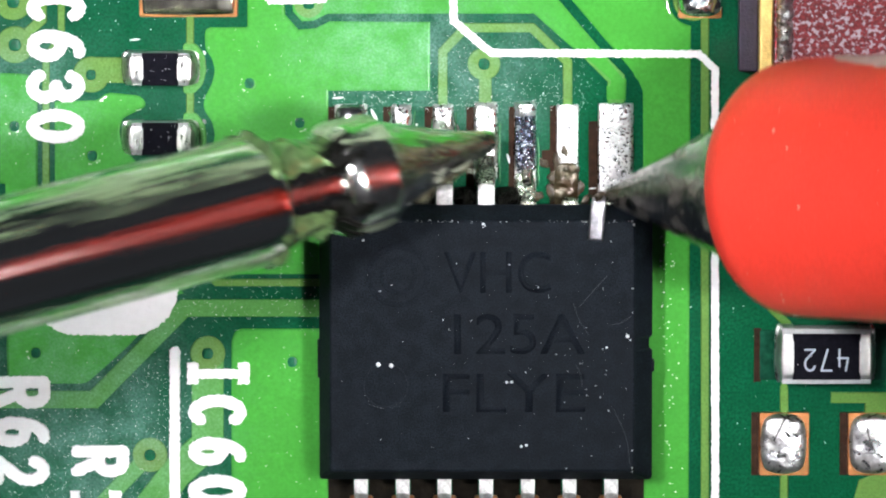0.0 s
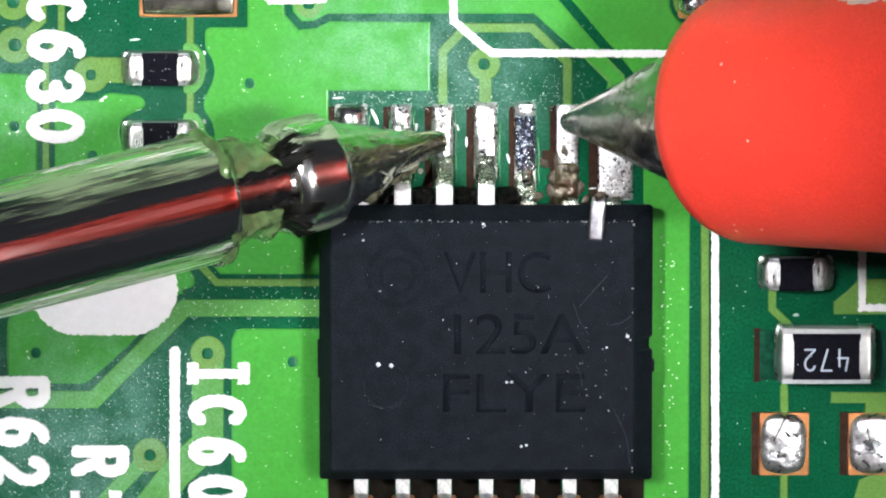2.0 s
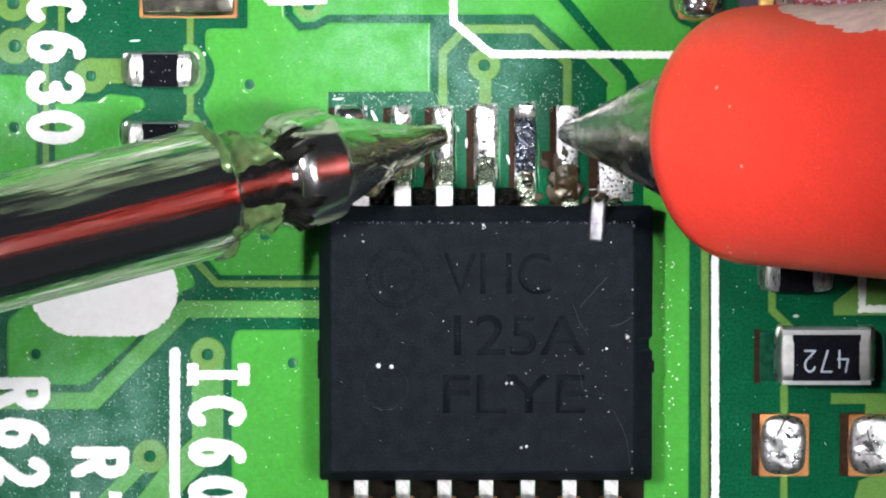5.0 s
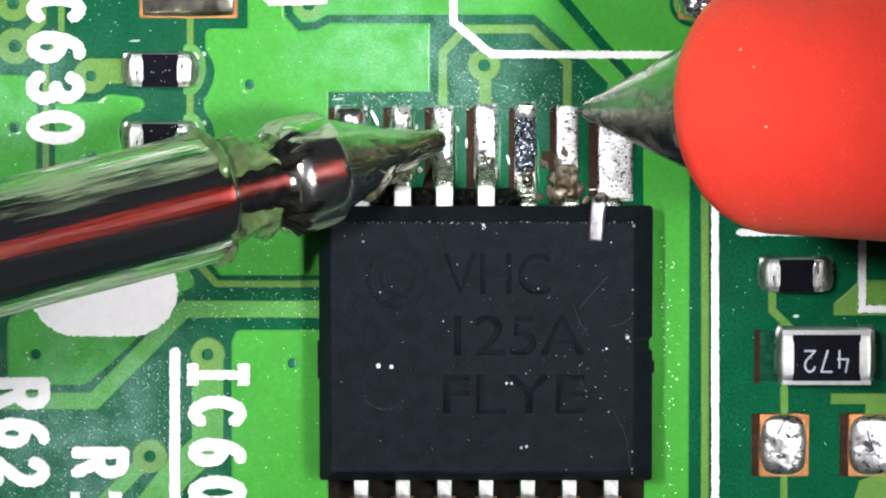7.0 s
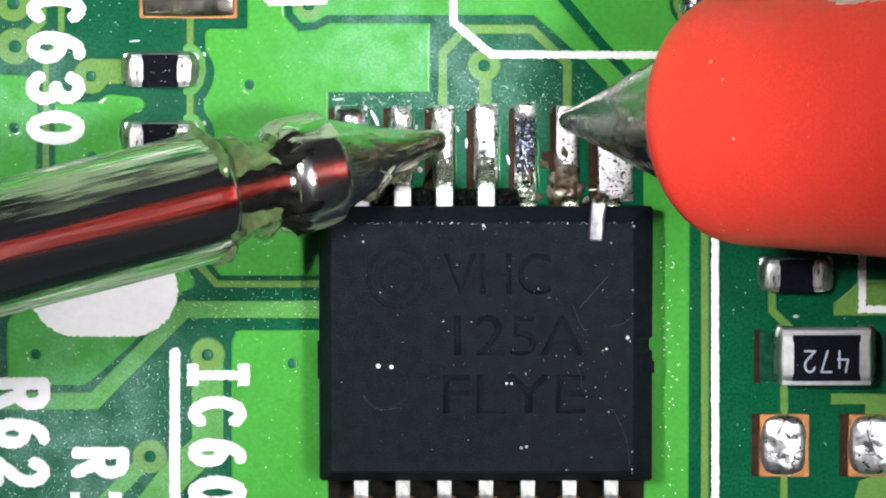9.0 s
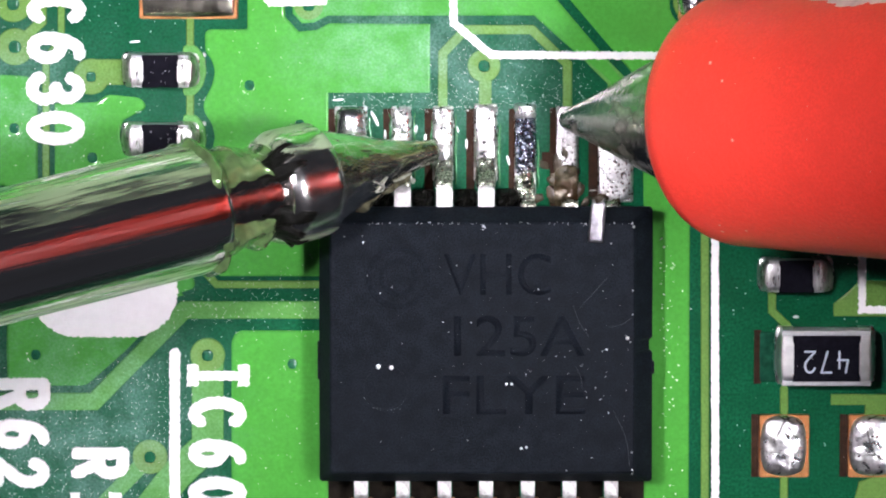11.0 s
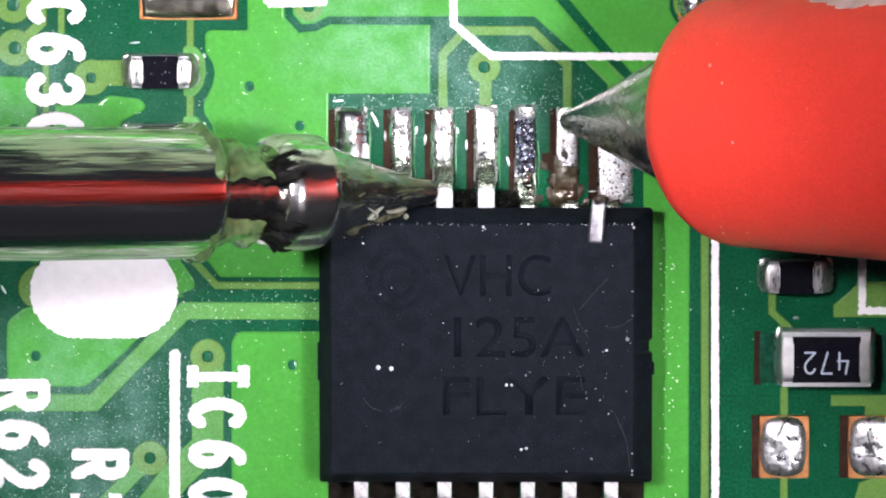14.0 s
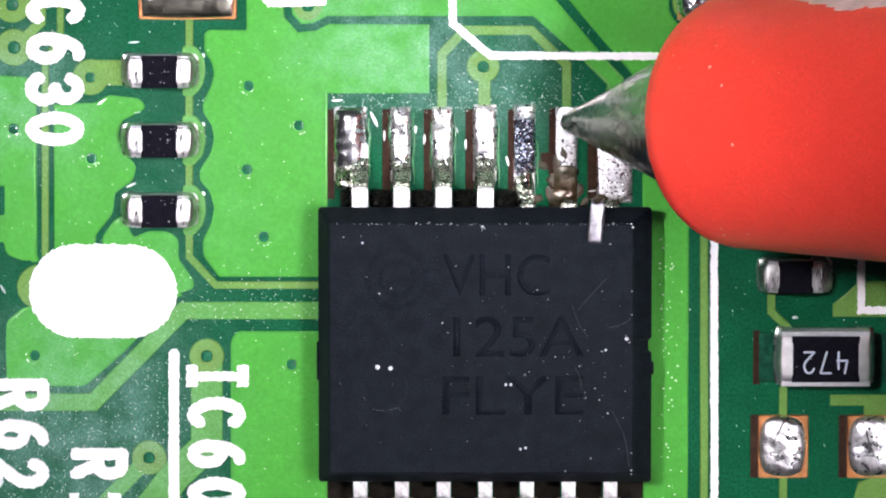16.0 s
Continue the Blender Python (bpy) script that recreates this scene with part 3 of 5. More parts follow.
# copper round the east ends of the small resistors
for y in (2.794, 1.716, 0.627):
    plates("copper_land", [rounded([(-4.02, y + 0.36), (-3.85, y + 0.36), (-3.715, y + 0.20), (-3.690, y - 0.04), (-3.735, y - 0.24), (-3.87, y - 0.40), (-4.02, y - 0.40)], 0.05)], [], 0.0, Z_COPPER, 0.018,
           MASK_MID, board, "green masked copper round a solder joint")

# ---- white print ----
Z_INK = 0.058
for k, (points, width) in enumerate((
        ([(0.148, 4.404), (0.148, 3.511), (0.734, 3.020), (3.942, 3.003), (4.196, 2.757), (4.234, -4.612)], 0.114),
        ([(-4.184, -1.638), (-4.199, -4.612)], 0.158),
        ([(4.595, 0.239), (5.577, 0.239)], 0.105),
        ([(7.517, -0.956), (6.499, -0.956), (6.490, 0.186)], 0.114),
        ([(-2.724, 3.914), (-2.672, 3.844), (-1.868, 3.861)], 0.140))):
    plates("printed_line", [ragged(stroke(points, width), 0.022, 0.011, k)], [], 0.0, Z_INK, 0.004, INK, board, "white printed line")
blob = arc((-4.863, -0.654), 0.728, -90, 90, 24) + arc((-5.697, -0.654), 0.728, 90, 270, 24)
plates("printed_patch", [ragged(blob, 0.024, 0.016, 9)], [], 0.0, Z_INK, 0.004, INK, board, "white printed oval patch")
# unseen print and pale lands, added for the iron's sides to reflect
for k in range(9):
    x = -26 + 5.2 * k
    for y in (6.4, -6.6):
        plates("printed_line", [rect((x, y), (x + 3.6, y + 0.9 + 0.3 * (k % 3)))], [], 0.0, Z_INK, 0.004, INK, board, "white printed line")
    for y in (9.0, -9.4, 12.5, -13.0):
        plates("reflected_land", [rounded(rect((x + 0.6 * (k % 2), y), (x + 2.2, y + 1.6)), 0.2)], [], 0.0, 0.05, 0.02, FROST, board, "unseen pale land added for the iron's reflections")
# each letter: character, upper left corner of its box, length down the line; letters lie on their side with their tops to the east
def ring_of(x, y, rx, ry, a0, a1, n=10):
    return [(x + rx * math.cos(radians(a0 + (a1 - a0) * i / n)), y + ry * math.sin(radians(a0 + (a1 - a0) * i / n))) for i in range(n + 1)]


# pen strokes of the board's plain monoline lettering, in a unit box
TWO = [ring_of(0.5, 0.68, 0.5, 0.32, 160, -50, 10) + [(0.0, 0.0)], [(0.0, 0.0), (1.0, 0.0)]]
STROKES = {
    "C": [ring_of(0.5, 0.5, 0.5, 0.5, 48, 312, 18)],
    "0": [ring_of(0.5, 0.5, 0.5, 0.5, -5, 185, 14), ring_of(0.5, 0.5, 0.5, 0.5, 175, 365, 14)],
    "6": [ring_of(0.5, 0.3, 0.5, 0.3, -5, 185), ring_of(0.5, 0.3, 0.5, 0.3, 175, 365), ring_of(0.75, 0.3, 0.75, 0.7, 180, 85, 8)],
    "3": [ring_of(0.45, 0.75, 0.5, 0.25, 160, -90, 12), ring_of(0.45, 0.26, 0.55, 0.26, 90, -160, 12)],
    "R": [[(0, 0), (0, 1)], [(0, 1), (0.6, 1)] + ring_of(0.6, 0.74, 0.4, 0.26, 80, -80, 8) + [(0.6, 0.48), (0, 0.48)], [(0.5, 0.48), (1.0, 0.0)]],
    "4": [[(0.86, 0), (0.86, 0.80)], [(0.22, 1), (0.0, 0.40)], [(0.0, 0.40), (1.0, 0.40)]],
    "7": [[(0, 1), (1, 1)], [(1, 1), (0.4, 0)]],
    "2": TWO,
}


def lettering(letter, corner, along, up, width):
    """The strokes of one character; along and up are the sides of its box, drawn within by half the stroke's width."""
    a, u = Vector(along), Vector(up)
    da, du = a.normalized() * width / 2, u.normalized() * width / 2
    o = Vector(corner) + da + du
    return [stroke([tuple(o + (a - 2 * da) * x + (u - 2 * du) * y) for x, y in line], width, 4) for line in STROKES[letter]]


# each letter: character, upper left corner of its box, length down the line; letters lie on their side with their tops to the east
LETTERS = [("C", (-6.442, 3.966), 0.509), ("6", (-6.447, 3.371), 0.491), ("3", (-6.461, 2.739), 0.500), ("0", (-6.457, 2.142), 0.526),
           ("C", (-3.976, -2.322), 0.544), ("6", (-3.979, -2.989), 0.447), ("0", (-3.982, -3.586), 0.509),
           ("R", (-7.035, -2.029), 0.509), ("6", (-7.040, -2.669), 0.474), ("2", (-7.045, -3.274), 0.482), ("R", (-5.811, -3.123), 0.491)]
for k, (letter, corner, length) in enumerate(LETTERS):
    lines = [ragged(s, 0.022, 0.012, 50 + k) for s in lettering(letter, corner, (0, -length), (0.904, 0), 0.184)]
    plates("printed_letter", lines, [], 0.0, Z_INK, 0.006, INK, board, "white printed letter")
serifed = [rect((-3.939, -1.922), (-3.078, -2.064)), rect((-3.991, -1.816), (-3.817, -2.153)), rect((-3.200, -1.816), (-3.025, -2.153))]
plates("printed_letter", [ragged(r, 0.022, 0.012, 31) for r in serifed], [], 0.0, Z_INK, 0.004, INK, board, "white printed letter")
for a, b in (((-5.816, -3.827), (-5.679, -4.344)), ((-5.217, -3.827), (-5.026, -4.344))):
    plates("printed_bar", [ragged(rect(a, b), 0.05, 0.010, 32)], [], 0.0, Z_INK, 0.004, INK, board, "white printed bar")

# ---- pads of the chip ----
TOP_PADS = [((-1.680, 2.212), (-1.192, 0.609)), ((-0.805, 2.212), (-0.508, 0.609)), ((-0.166, 2.212), (0.140, 0.609)), ((0.472, 2.247), (0.824, 0.609)),
            ((1.102, 2.247), (1.420, 0.609)), ((1.750, 2.212), (2.077, 0.609)), ((2.397, 2.230), (2.927, 0.733))]
STRIPS = [((-1.811, 2.177), (-1.683, 0.786)), ((-0.936, 2.177), (-0.806, 0.609)), ((-0.297, 2.177), (-0.167, 0.609)), ((0.350, 2.177), (0.473, 0.609)),
          ((1.006, 2.177), (1.104, 0.609)), ((1.645, 2.195), (1.753, 0.609)), ((2.245, 1.95), (2.401, 0.80)), ((1.52, 1.50), (1.647, 1.244))]
for a, b in STRIPS:
    plates("bare_strip", [rect(a, b)], [], 0.0, 0.006, 0.003, LAMINATE, board, "brown bare laminate strip beside a pad")
for k, (a, b) in enumerate(TOP_PADS):
    p = plates("pad", [rounded(rect(a, (b[0], 1.06 if k < 4 else b[1])), 0.03)], [], 0.0, Z_COPPER, 0.010, SOLDER, board, "tinned copper pad")[0]
    x0, y1, x1, y0 = a[0], a[1], b[0], b[1]
    if k == 0:
        bm = mound_mesh(x0 - 0.012, 1.20, x1 + 0.012, y1 + 0.01, Z_COPPER, 0.14, 0.16, 0.40, 3, 0.8, 0.12, 34)
    elif k < 4:
        bm = mound_mesh(x0 - 0.012, 1.20, x1 + 0.012, y1 + 0.012, Z_COPPER, 0.085 + 0.012 * (k % 2), 0.24, 0.30, k + 4, 0.45, -0.22, 34)
    elif k == 4:
        bm = mound_mesh(x0 - 0.01, 1.12, x1 + 0.01, y1 + 0.01, Z_COPPER, 0.09, 0.8, 0.09, 11, 0.5, 0.0, 40)
    else:
        bm = mound_mesh(x0 - 0.01, y0 + (0.62 if k == 5 else 0.0), x1 + 0.01, y1 + 0.01, Z_COPPER, 0.03, 0.16, 0.09, k + 9, 0.25, 0.0, 36)
    part("solder", bm, (SOLDER_DOME, SOLDER, SOLDER, SOLDER, SOLDER_GREY, SOLDER_ROUGH, SOLDER_ROUGH)[k], p,
         "smooth grey dome of solder" if k == 0 else "bright flowed solder" if k < 4 else "frosty torn solder", True)
    if k < 4:
        part("solder_heel", mound_mesh(x0 + 0.01, 0.92, x1 - 0.01, 1.32, Z_COPPER, 0.19, 0.4, 0.16, k + 30, 0.7), SOLDER_DULL, p, "dull solder under the bend of the lead", True)
    elif k == 4:
        part("flux", mound_mesh(x0, y0, x1, 1.16, Z_COPPER, 0.10, 0.5, 0.14, 73, 0.5, 0.0, 30), FLUXED_TIN, p, "green glassy flux on tin", True)
        part("solder_drop", mound_mesh(x0 + 0.09, 0.93, x1 - 0.03, 1.24, Z_COPPER + 0.03, 0.11, 0.3, 0.12, 74, 0.6, 0.0, 20), SOLDER_OLIVE, p, "pale smooth drop of solder", True)
    elif k == 5:
        part("torn_solder", mound_mesh(x0 - 0.05, y0 - 0.02, x1 + 0.01, y0 + 0.72, Z_COPPER, 0.06, 0.5, 0.16, 71, 0.5, 0.0, 34), GUNK_AMBER, p, "torn solder under amber flux", True)
for k in range(7):
    cx = -1.283 + 0.6465 * k
    p = plates("pad", [rounded(rect((cx - 0.17, -3.916), (cx + 0.17, -5.328)), 0.03)], [], 0.0, Z_COPPER, 0.01, COPPER, board, "tinned copper pad")[0]
    part("solder", mound_mesh(cx - 0.18, -5.310, cx + 0.18, -3.934, Z_COPPER, 0.10, 0.16, 0.5, k + 20, 0.95, 0.1), SOLDER, p, "bright flowed solder", True)

# bare strips whose colour is darkened for the shade between the south leads
for k in range(8):
    cx = -1.283 + 0.6465 * (k - 0.5)
    plates("bare_strip", [rect((cx - 0.20, -3.595), (cx + 0.20, -5.060))], [], 0.0, 0.006, 0.003, LAMINATE_SHADE, board, "bare laminate strip beside a pad, darkened for shade")

# ---- the chip: a flat fourteen-lead package ----
CX, CY = (0.630, -1.427)
W0, H0 = 2.544, 2.140
chip = thing("integrated_circuit", "black fourteen-lead chip with three torn leads, soldered to the board", "chip", at=(CX, CY, 0))


def chip_body():
    """A moulded slab with a seam round its middle, a wider slope on its east flank and a notch there where its tie bar was cut."""
    bm = bmesh.new()
    rings = []
    for z, inset, east in ((0.10, 0.10, 0.10), (0.46, 0.0, 0.0), (0.56, 0.0, 0.0), (0.95, 0.155, 0.27), (0.985, 0.175, 0.29), (1.0, 0.200, 0.318)):
        x0, x1, h, c, d = -W0 - 0.012 + inset, W0 + 0.050 - east, H0 - inset * 1.1, 0.05, 0.015
        cut = 0.05 if z < 0.6 else 0.0
        pts = [(x0 + c, -h), (x1 - c, -h), (x1 - d, -h + d), (x1, -h + c), (x1, -0.12), (x1 - cut, -0.08), (x1 - cut, 0.07), (x1, 0.12),
               (x1, h - c), (x1 - d, h - d), (x1 - c, h), (x0 + c, h), (x0 + d, h - d), (x0, h - c), (x0, -h + c), (x0 + d, -h + d)]
        rings.append([bm.verts.new((x, y, z)) for x, y in pts])
    n = len(rings[0])
    for a, b in zip(rings, rings[1:]):
        for k in range(n):
            bm.faces.new((a[k], a[(k + 1) % n], b[(k + 1) % n], b[k]))
    bm.faces.new(rings[0][::-1])
    bm.faces.new(rings[-1])
    return bm


part("body", chip_body(), EPOXY, chip, "matt black moulded body")
part("seam_tab", box_mesh(W0 + 0.03, -0.46, 0.42, W0 + 0.085, -0.26, 0.58, 0.025), EPOXY, chip)
part("seam_tab", box_mesh(-W0 - 0.04, -0.55, 0.44, -W0 + 0.01, 0.05, 0.58, 0.02), EPOXY, chip)


def lead_mesh(sign, length=1.0):
    """A gull-wing lead that leaves the body at its seam, bends down and ends in a flat foot."""
    half = 0.125
    line = [(-0.05, 0.50), (0.22, 0.50), (0.28, 0.485), (0.33, 0.43), (0.48, 0.17), (0.53, 0.10), (0.61, 0.075), (0.95, 0.07)]
    if length < 0.3:
        line = [(-0.05, 0.50), (length * 0.6, 0.50), (length, 0.46)]
    bm = bmesh.new()
    rows = []
    for i, (y, z) in enumerate(line):
        p, q = line[max(0, i - 1)], line[min(len(line) - 1, i + 1)]
        d = Vector((q[0] - p[0], q[1] - p[1])).normalized()
        n = Vector((-d.y, d.x)) * 0.045
        rows.append([bm.verts.new((sx * half, sign * (y + o * n.x), z + o * n.y)) for sx, o in ((-1, 1), (1, 1), (1, -1), (-1, -1))])
    for a, b in zip(rows, rows[1:]):
        for k in range(4):
            bm.faces.new((a[k], b[k], b[(k + 1) % 4], a[(k + 1) % 4]))
    bm.faces.new(rows[0])
    bm.faces.new(rows[-1][::-1])
    bmesh.ops.recalc_face_normals(bm, faces=bm.faces)
    long_edges = [e for e in bm.edges if abs(abs(e.verts[0].co.x) - half) < 1e-6 and e.verts[0].co.x == e.verts[1].co.x]
    bmesh.ops.bevel(bm, geom=long_edges, offset=0.035, segments=2, affect="EDGES")
    return bm


def bend_film():
    """Flux that has run down the outer side of a lead's bend."""
    bm = bmesh.new()
    rows = []
    for y, z, w in ((0.325, 0.497, 0.118), (0.40, 0.40, 0.122), (0.47, 0.29, 0.124), (0.545, 0.175, 0.126), (0.62, 0.128, 0.126), (0.72, 0.118, 0.120)):
        rows.append([bm.verts.new((w * u, y + 0.012 * (1 - u * u), z + 0.010 * (1 - u * u))) for u in (-1, -0.6, 0, 0.6, 1)])
    low = [[bm.verts.new((v.co.x, v.co.y - 0.03, v.co.z - 0.03)) for v in r] for r in rows]
    for g, turn in ((rows, 1), (low, -1)):
        for p, q in zip(g, g[1:]):
            for i in range(4):
                bm.faces.new((p[i], p[i + 1], q[i + 1], q[i])[::turn])
    rim = lambda g: g[0] + [r[-1] for r in g[1:]] + g[-1][-2::-1] + [r[0] for r in g[-2:0:-1]]
    a, b = rim(rows), rim(low)
    for k in range(len(a)):
        bm.faces.new((a[k], b[k], b[(k + 1) % len(a)], a[(k + 1) % len(a)]))
    bmesh.ops.recalc_face_normals(bm, faces=bm.faces)
    return bm


south = north = film = None
for k in range(7):
    x = -1.283 - CX + 0.6465 * k
    ob = part("lead", lead_mesh(-1), TIN, chip) if south is None else new("lead", south)
    south = ob.data
    ob.parent, ob.location, ob.scale = chip, (x * MM, -H0 * MM, 0), (0.84, 1, 1)
    if k < 4:
        ob = part("lead", lead_mesh(1), TIN, chip) if north is None else new("lead", north)
        north = ob.data
        over = part("flux", bend_film(), FLUXED_TIN, ob, "dark glassy flux on the bend", True) if film is None else new("flux", film)
        film = over.data
        over.parent = ob
    else:
        ob = part("lead_stub", lead_mesh(1, 0.04 + 0.03 * (k % 2)), SOLDER_DULL, chip, "torn lead stub")
    ob.parent, ob.location = chip, (x * MM, H0 * MM, 0)

# moulding flash made larger and blacker to stand for the shade between leads
for k in range(-1, 4):
    x = -1.283 - CX + 0.6465 * (k + 0.5) + (0.10 if k < 0 else 0)
    half = 0.09 if k < 0 else 0.195
    part("flash_and_shade", mound_mesh(x - half, H0 - 0.06, x + half, H0 + 0.23, 0.14, 0.24, 0.9, 0.10, 90 + k, 0.5, 0.0, 18), BURNT_SHADE, chip, "black flash, burnt flux and painted shade between leads", True)

for words, x, y, wide, tall in (("VHC", 0.000, -0.604, 1.649, 0.649), ("125A", 0.156, -1.552, 2.018, 0.632),
                                ("FLYE", -0.017, -2.449, 2.193, 0.596)):
    part("marking", text_mesh(words, x - CX, y - CY, 0.9985, tall, wide, 0, 0.01, 0.004, 0.0, 0.0032), MARKING, chip, "faint laser-marked code")
for c, r0, r1 in (((-0.695, -0.324), 0.491, 0.412), ((-0.695, -0.324), 0.289, 0.228)):
    for sheet in regions([disc((c[0] - CX, c[1] - CY), r0, 40)], [disc((c[0] - CX, c[1] - CY), r1, 40)]):
        part("marking", plate_mesh(sheet, 0.9985, 1.0050, 0.012), MARKING, chip, "faint laser-marked ring")
dx, dy = -0.905 - CX, -2.044 - CY
for sheet in regions([disc((dx, dy), 0.351, 40)], [disc((dx, dy), 0.325, 40)]):
    part("pin_mark", plate_mesh(sheet, 0.998, 1.006, 0.004), EPOXY, chip, "round moulded pin mark")

# a torn lead lying on the chip's edge
def torn_strip(width, length, thick, seed):
    """A strip of lead metal, scuffed, with one end cut square and the other torn."""
    bm = bmesh.new()
    rng = random.Random(seed)
    rows = []
    for j in range(13):
        v = j / 12
        row = []
        for i in range(7):
            u = 2 * i / 6 - 1
            fray = rng.uniform(-0.05, 0.06) if j == 12 else rng.uniform(-0.012, 0.012) if j > 9 else 0.0
            sag = -0.10 * max(0.0, v - 0.62) ** 1.5 * length
            dish = 0.012 * noise.noise(Vector((u * 2, v * 6, seed)))
            side = 0.006 * noise.noise(Vector((v * 9, 3, seed))) if abs(u) == 1 else 0
            row.append((u * width / 2 * (1 - 0.12 * (j > 10)) + side, (v - 0.5) * length + fray, thick * (1 - 0.25 * abs(u) ** 4) + dish + sag))
        rows.append(row)
    top = [[bm.verts.new(p) for p in r] for r in rows]
    low = [[bm.verts.new((p[0], p[1], p[2] - thick)) for p in r] for r in rows]
    for j in range(12):
        for i in range(6):
            bm.faces.new((top[j][i], top[j][i + 1], top[j + 1][i + 1], top[j + 1][i]))
            bm.faces.new((low[j][i], low[j + 1][i], low[j + 1][i + 1], low[j][i + 1]))
    rim = lambda g: g[0] + [r[-1] for r in g[1:]] + g[-1][-2::-1] + [r[0] for r in g[-2:0:-1]]
    a, b = rim(top), rim(low)
    for k in range(len(a)):
        bm.faces.new((a[k], b[k], b[(k + 1) % len(a)], a[(k + 1) % len(a)]))
    bmesh.ops.recalc_face_normals(bm, faces=bm.faces)
    return bm


stub = part("broken_lead", torn_strip(0.235, 0.64, 0.07, 5), DULL_TIN, None, "", True)
stub.matrix_world = pose(2.353 * MM, 0.540 * MM, 1.002 * MM, 0, 0, -5)
tagged(stub, "short grey piece of torn lead lying on the chip", "metal scrap")

# ---- flux and solder crumbs ----


def blob_mesh(r, squash, lumps, seed, sub=3):
    bm = bmesh.new()
    bmesh.ops.create_icosphere(bm, subdivisions=sub, radius=1)
    for v in bm.verts:
        d = v.co.normalized()
        k = 1 + lumps * (noise.noise(d * 1.6 + Vector((seed * 5.1, 0, 0))) + 0.5 * noise.noise(d * 4 + Vector((0, seed * 3.3, 0))))
        v.co = Vector((d.x * r * k, d.y * r * k, max(-0.2, d.z) * r * k * squash))
    return bm


LUMPS = [((1.805, 1.086), 0.13, 0.04), ((1.919, 0.803), 0.13, 0.05), ((1.760, 1.332), 0.10, 0.05), ((1.541, 1.315), 0.07, 0.02), ((2.419, 0.786), 0.10, 0.08), ((1.297, 0.786), 0.12, 0.05),
         ((1.674, 0.848), 0.09, 0.03), ((1.997, 1.244), 0.08, 0.05), ((1.455, 0.786), 0.08, 0.04), ((2.085, 0.909), 0.09, 0.04), ((1.865, 1.491), 0.07, 0.06), ((1.148, 0.848), 0.08, 0.06),
         ((2.638, 0.715), 0.08, 0.08), ((2.200, 0.715), 0.07, 0.04)]
for k, (c, r, z) in enumerate(LUMPS):
    ob = part("burnt_flux", blob_mesh(r, 0.18, 0.6, k), FLUX, None, "", True)
    ob.matrix_world = pose(c[0] * MM, c[1] * MM, z * MM, 0, 0, 47 * k) @ Matrix.Diagonal((1.3, 0.75, 1, 1))
    tagged(ob, "lump of amber burnt flux and torn solder between pads", "flux residue", "flux lumps at the torn pads")


def glint_droplet(c, length, width, turn, seed):
    ob = part("flux_glint", blob_mesh(1.0, 0.5, 0.15, seed, 2), GLINT_TIN, None, "", True)
    ob.matrix_world = pose(c[0] * MM, c[1] * MM, 0.012 * MM, 0, 0, turn) @ Matrix.Diagonal((length * 0.42, width * 0.30, width * 0.18, 1))
    return tagged(ob, "bright metal drop on the board for wet flux and lamp glints", "solder splash", "splashes between pads")


# bright metal drops stand for lamp glints on wet flux and copper edges
for k, (c, l, w, a) in enumerate((((-1.068, 2.019), 0.34, 0.10, -65), ((-0.910, 1.772), 0.2, 0.07, 90), ((-0.429, 1.860), 0.16, 0.09, 80),
                                  ((-0.289, 1.711), 0.2, 0.07, 85), ((0.193, 1.878), 0.18, 0.09, -60), ((0.350, 1.632), 0.2, 0.07, 90),
                                  ((0.998, 1.376), 0.2, 0.07, -75), ((1.515, 1.350), 0.14, 0.09, -40), ((-1.627, 2.318), 0.2, 0.06, 5),
                                  ((2.313, 0.909), 0.16, 0.04, 5), ((-4.779, 3.222), 0.22, 0.06, 5), ((-4.786, 2.124), 0.26, 0.06, 10),
                                  ((-4.836, 0.997), 0.20, 0.06, 25), ((-3.705, 3.020), 0.06, 0.12, 20), ((-3.710, 1.948), 0.07, 0.13, 20),
                                  ((-3.715, 0.865), 0.07, 0.13, 20), ((5.472, -1.071), 0.12, 0.08, 0), ((-6.838, -0.628), 0.2, 0.07, -60))):
    glint_droplet(c, l, w, a, k)


def strand_mesh(points, r, seed, sides=6):
    """A thin string of drawn-out flux along a smooth line, thicker in its middle."""
    line = [Vector(p) for p in smooth_profile(points, 6)]
    bm = bmesh.new()
    rings = []
    for i, p in enumerate(line):
        d = (line[min(i + 1, len(line) - 1)] - line[max(i - 1, 0)]).normalized()
        a = d.cross(Vector((0.3, 0.2, 1))).normalized()
        b = d.cross(a)
        u = i / (len(line) - 1)
        k = r * (0.45 + 0.75 * math.sin(math.pi * u) ** 0.7) * (1 + 0.35 * noise.noise(Vector((i * 0.5, seed, 0))))
        rings.append([bm.verts.new(p + (a * math.cos(2 * math.pi * j / sides) + b * math.sin(2 * math.pi * j / sides)) * k) for j in range(sides)])
    for p, q in zip(rings, rings[1:]):
        for j in range(sides):
            bm.faces.new((p[j], p[(j + 1) % sides], q[(j + 1) % sides], q[j]))
    bm.faces.new(rings[0][::-1])
    bm.faces.new(rings[-1])
    bmesh.ops.recalc_face_normals(bm, faces=bm.faces)
    return bm


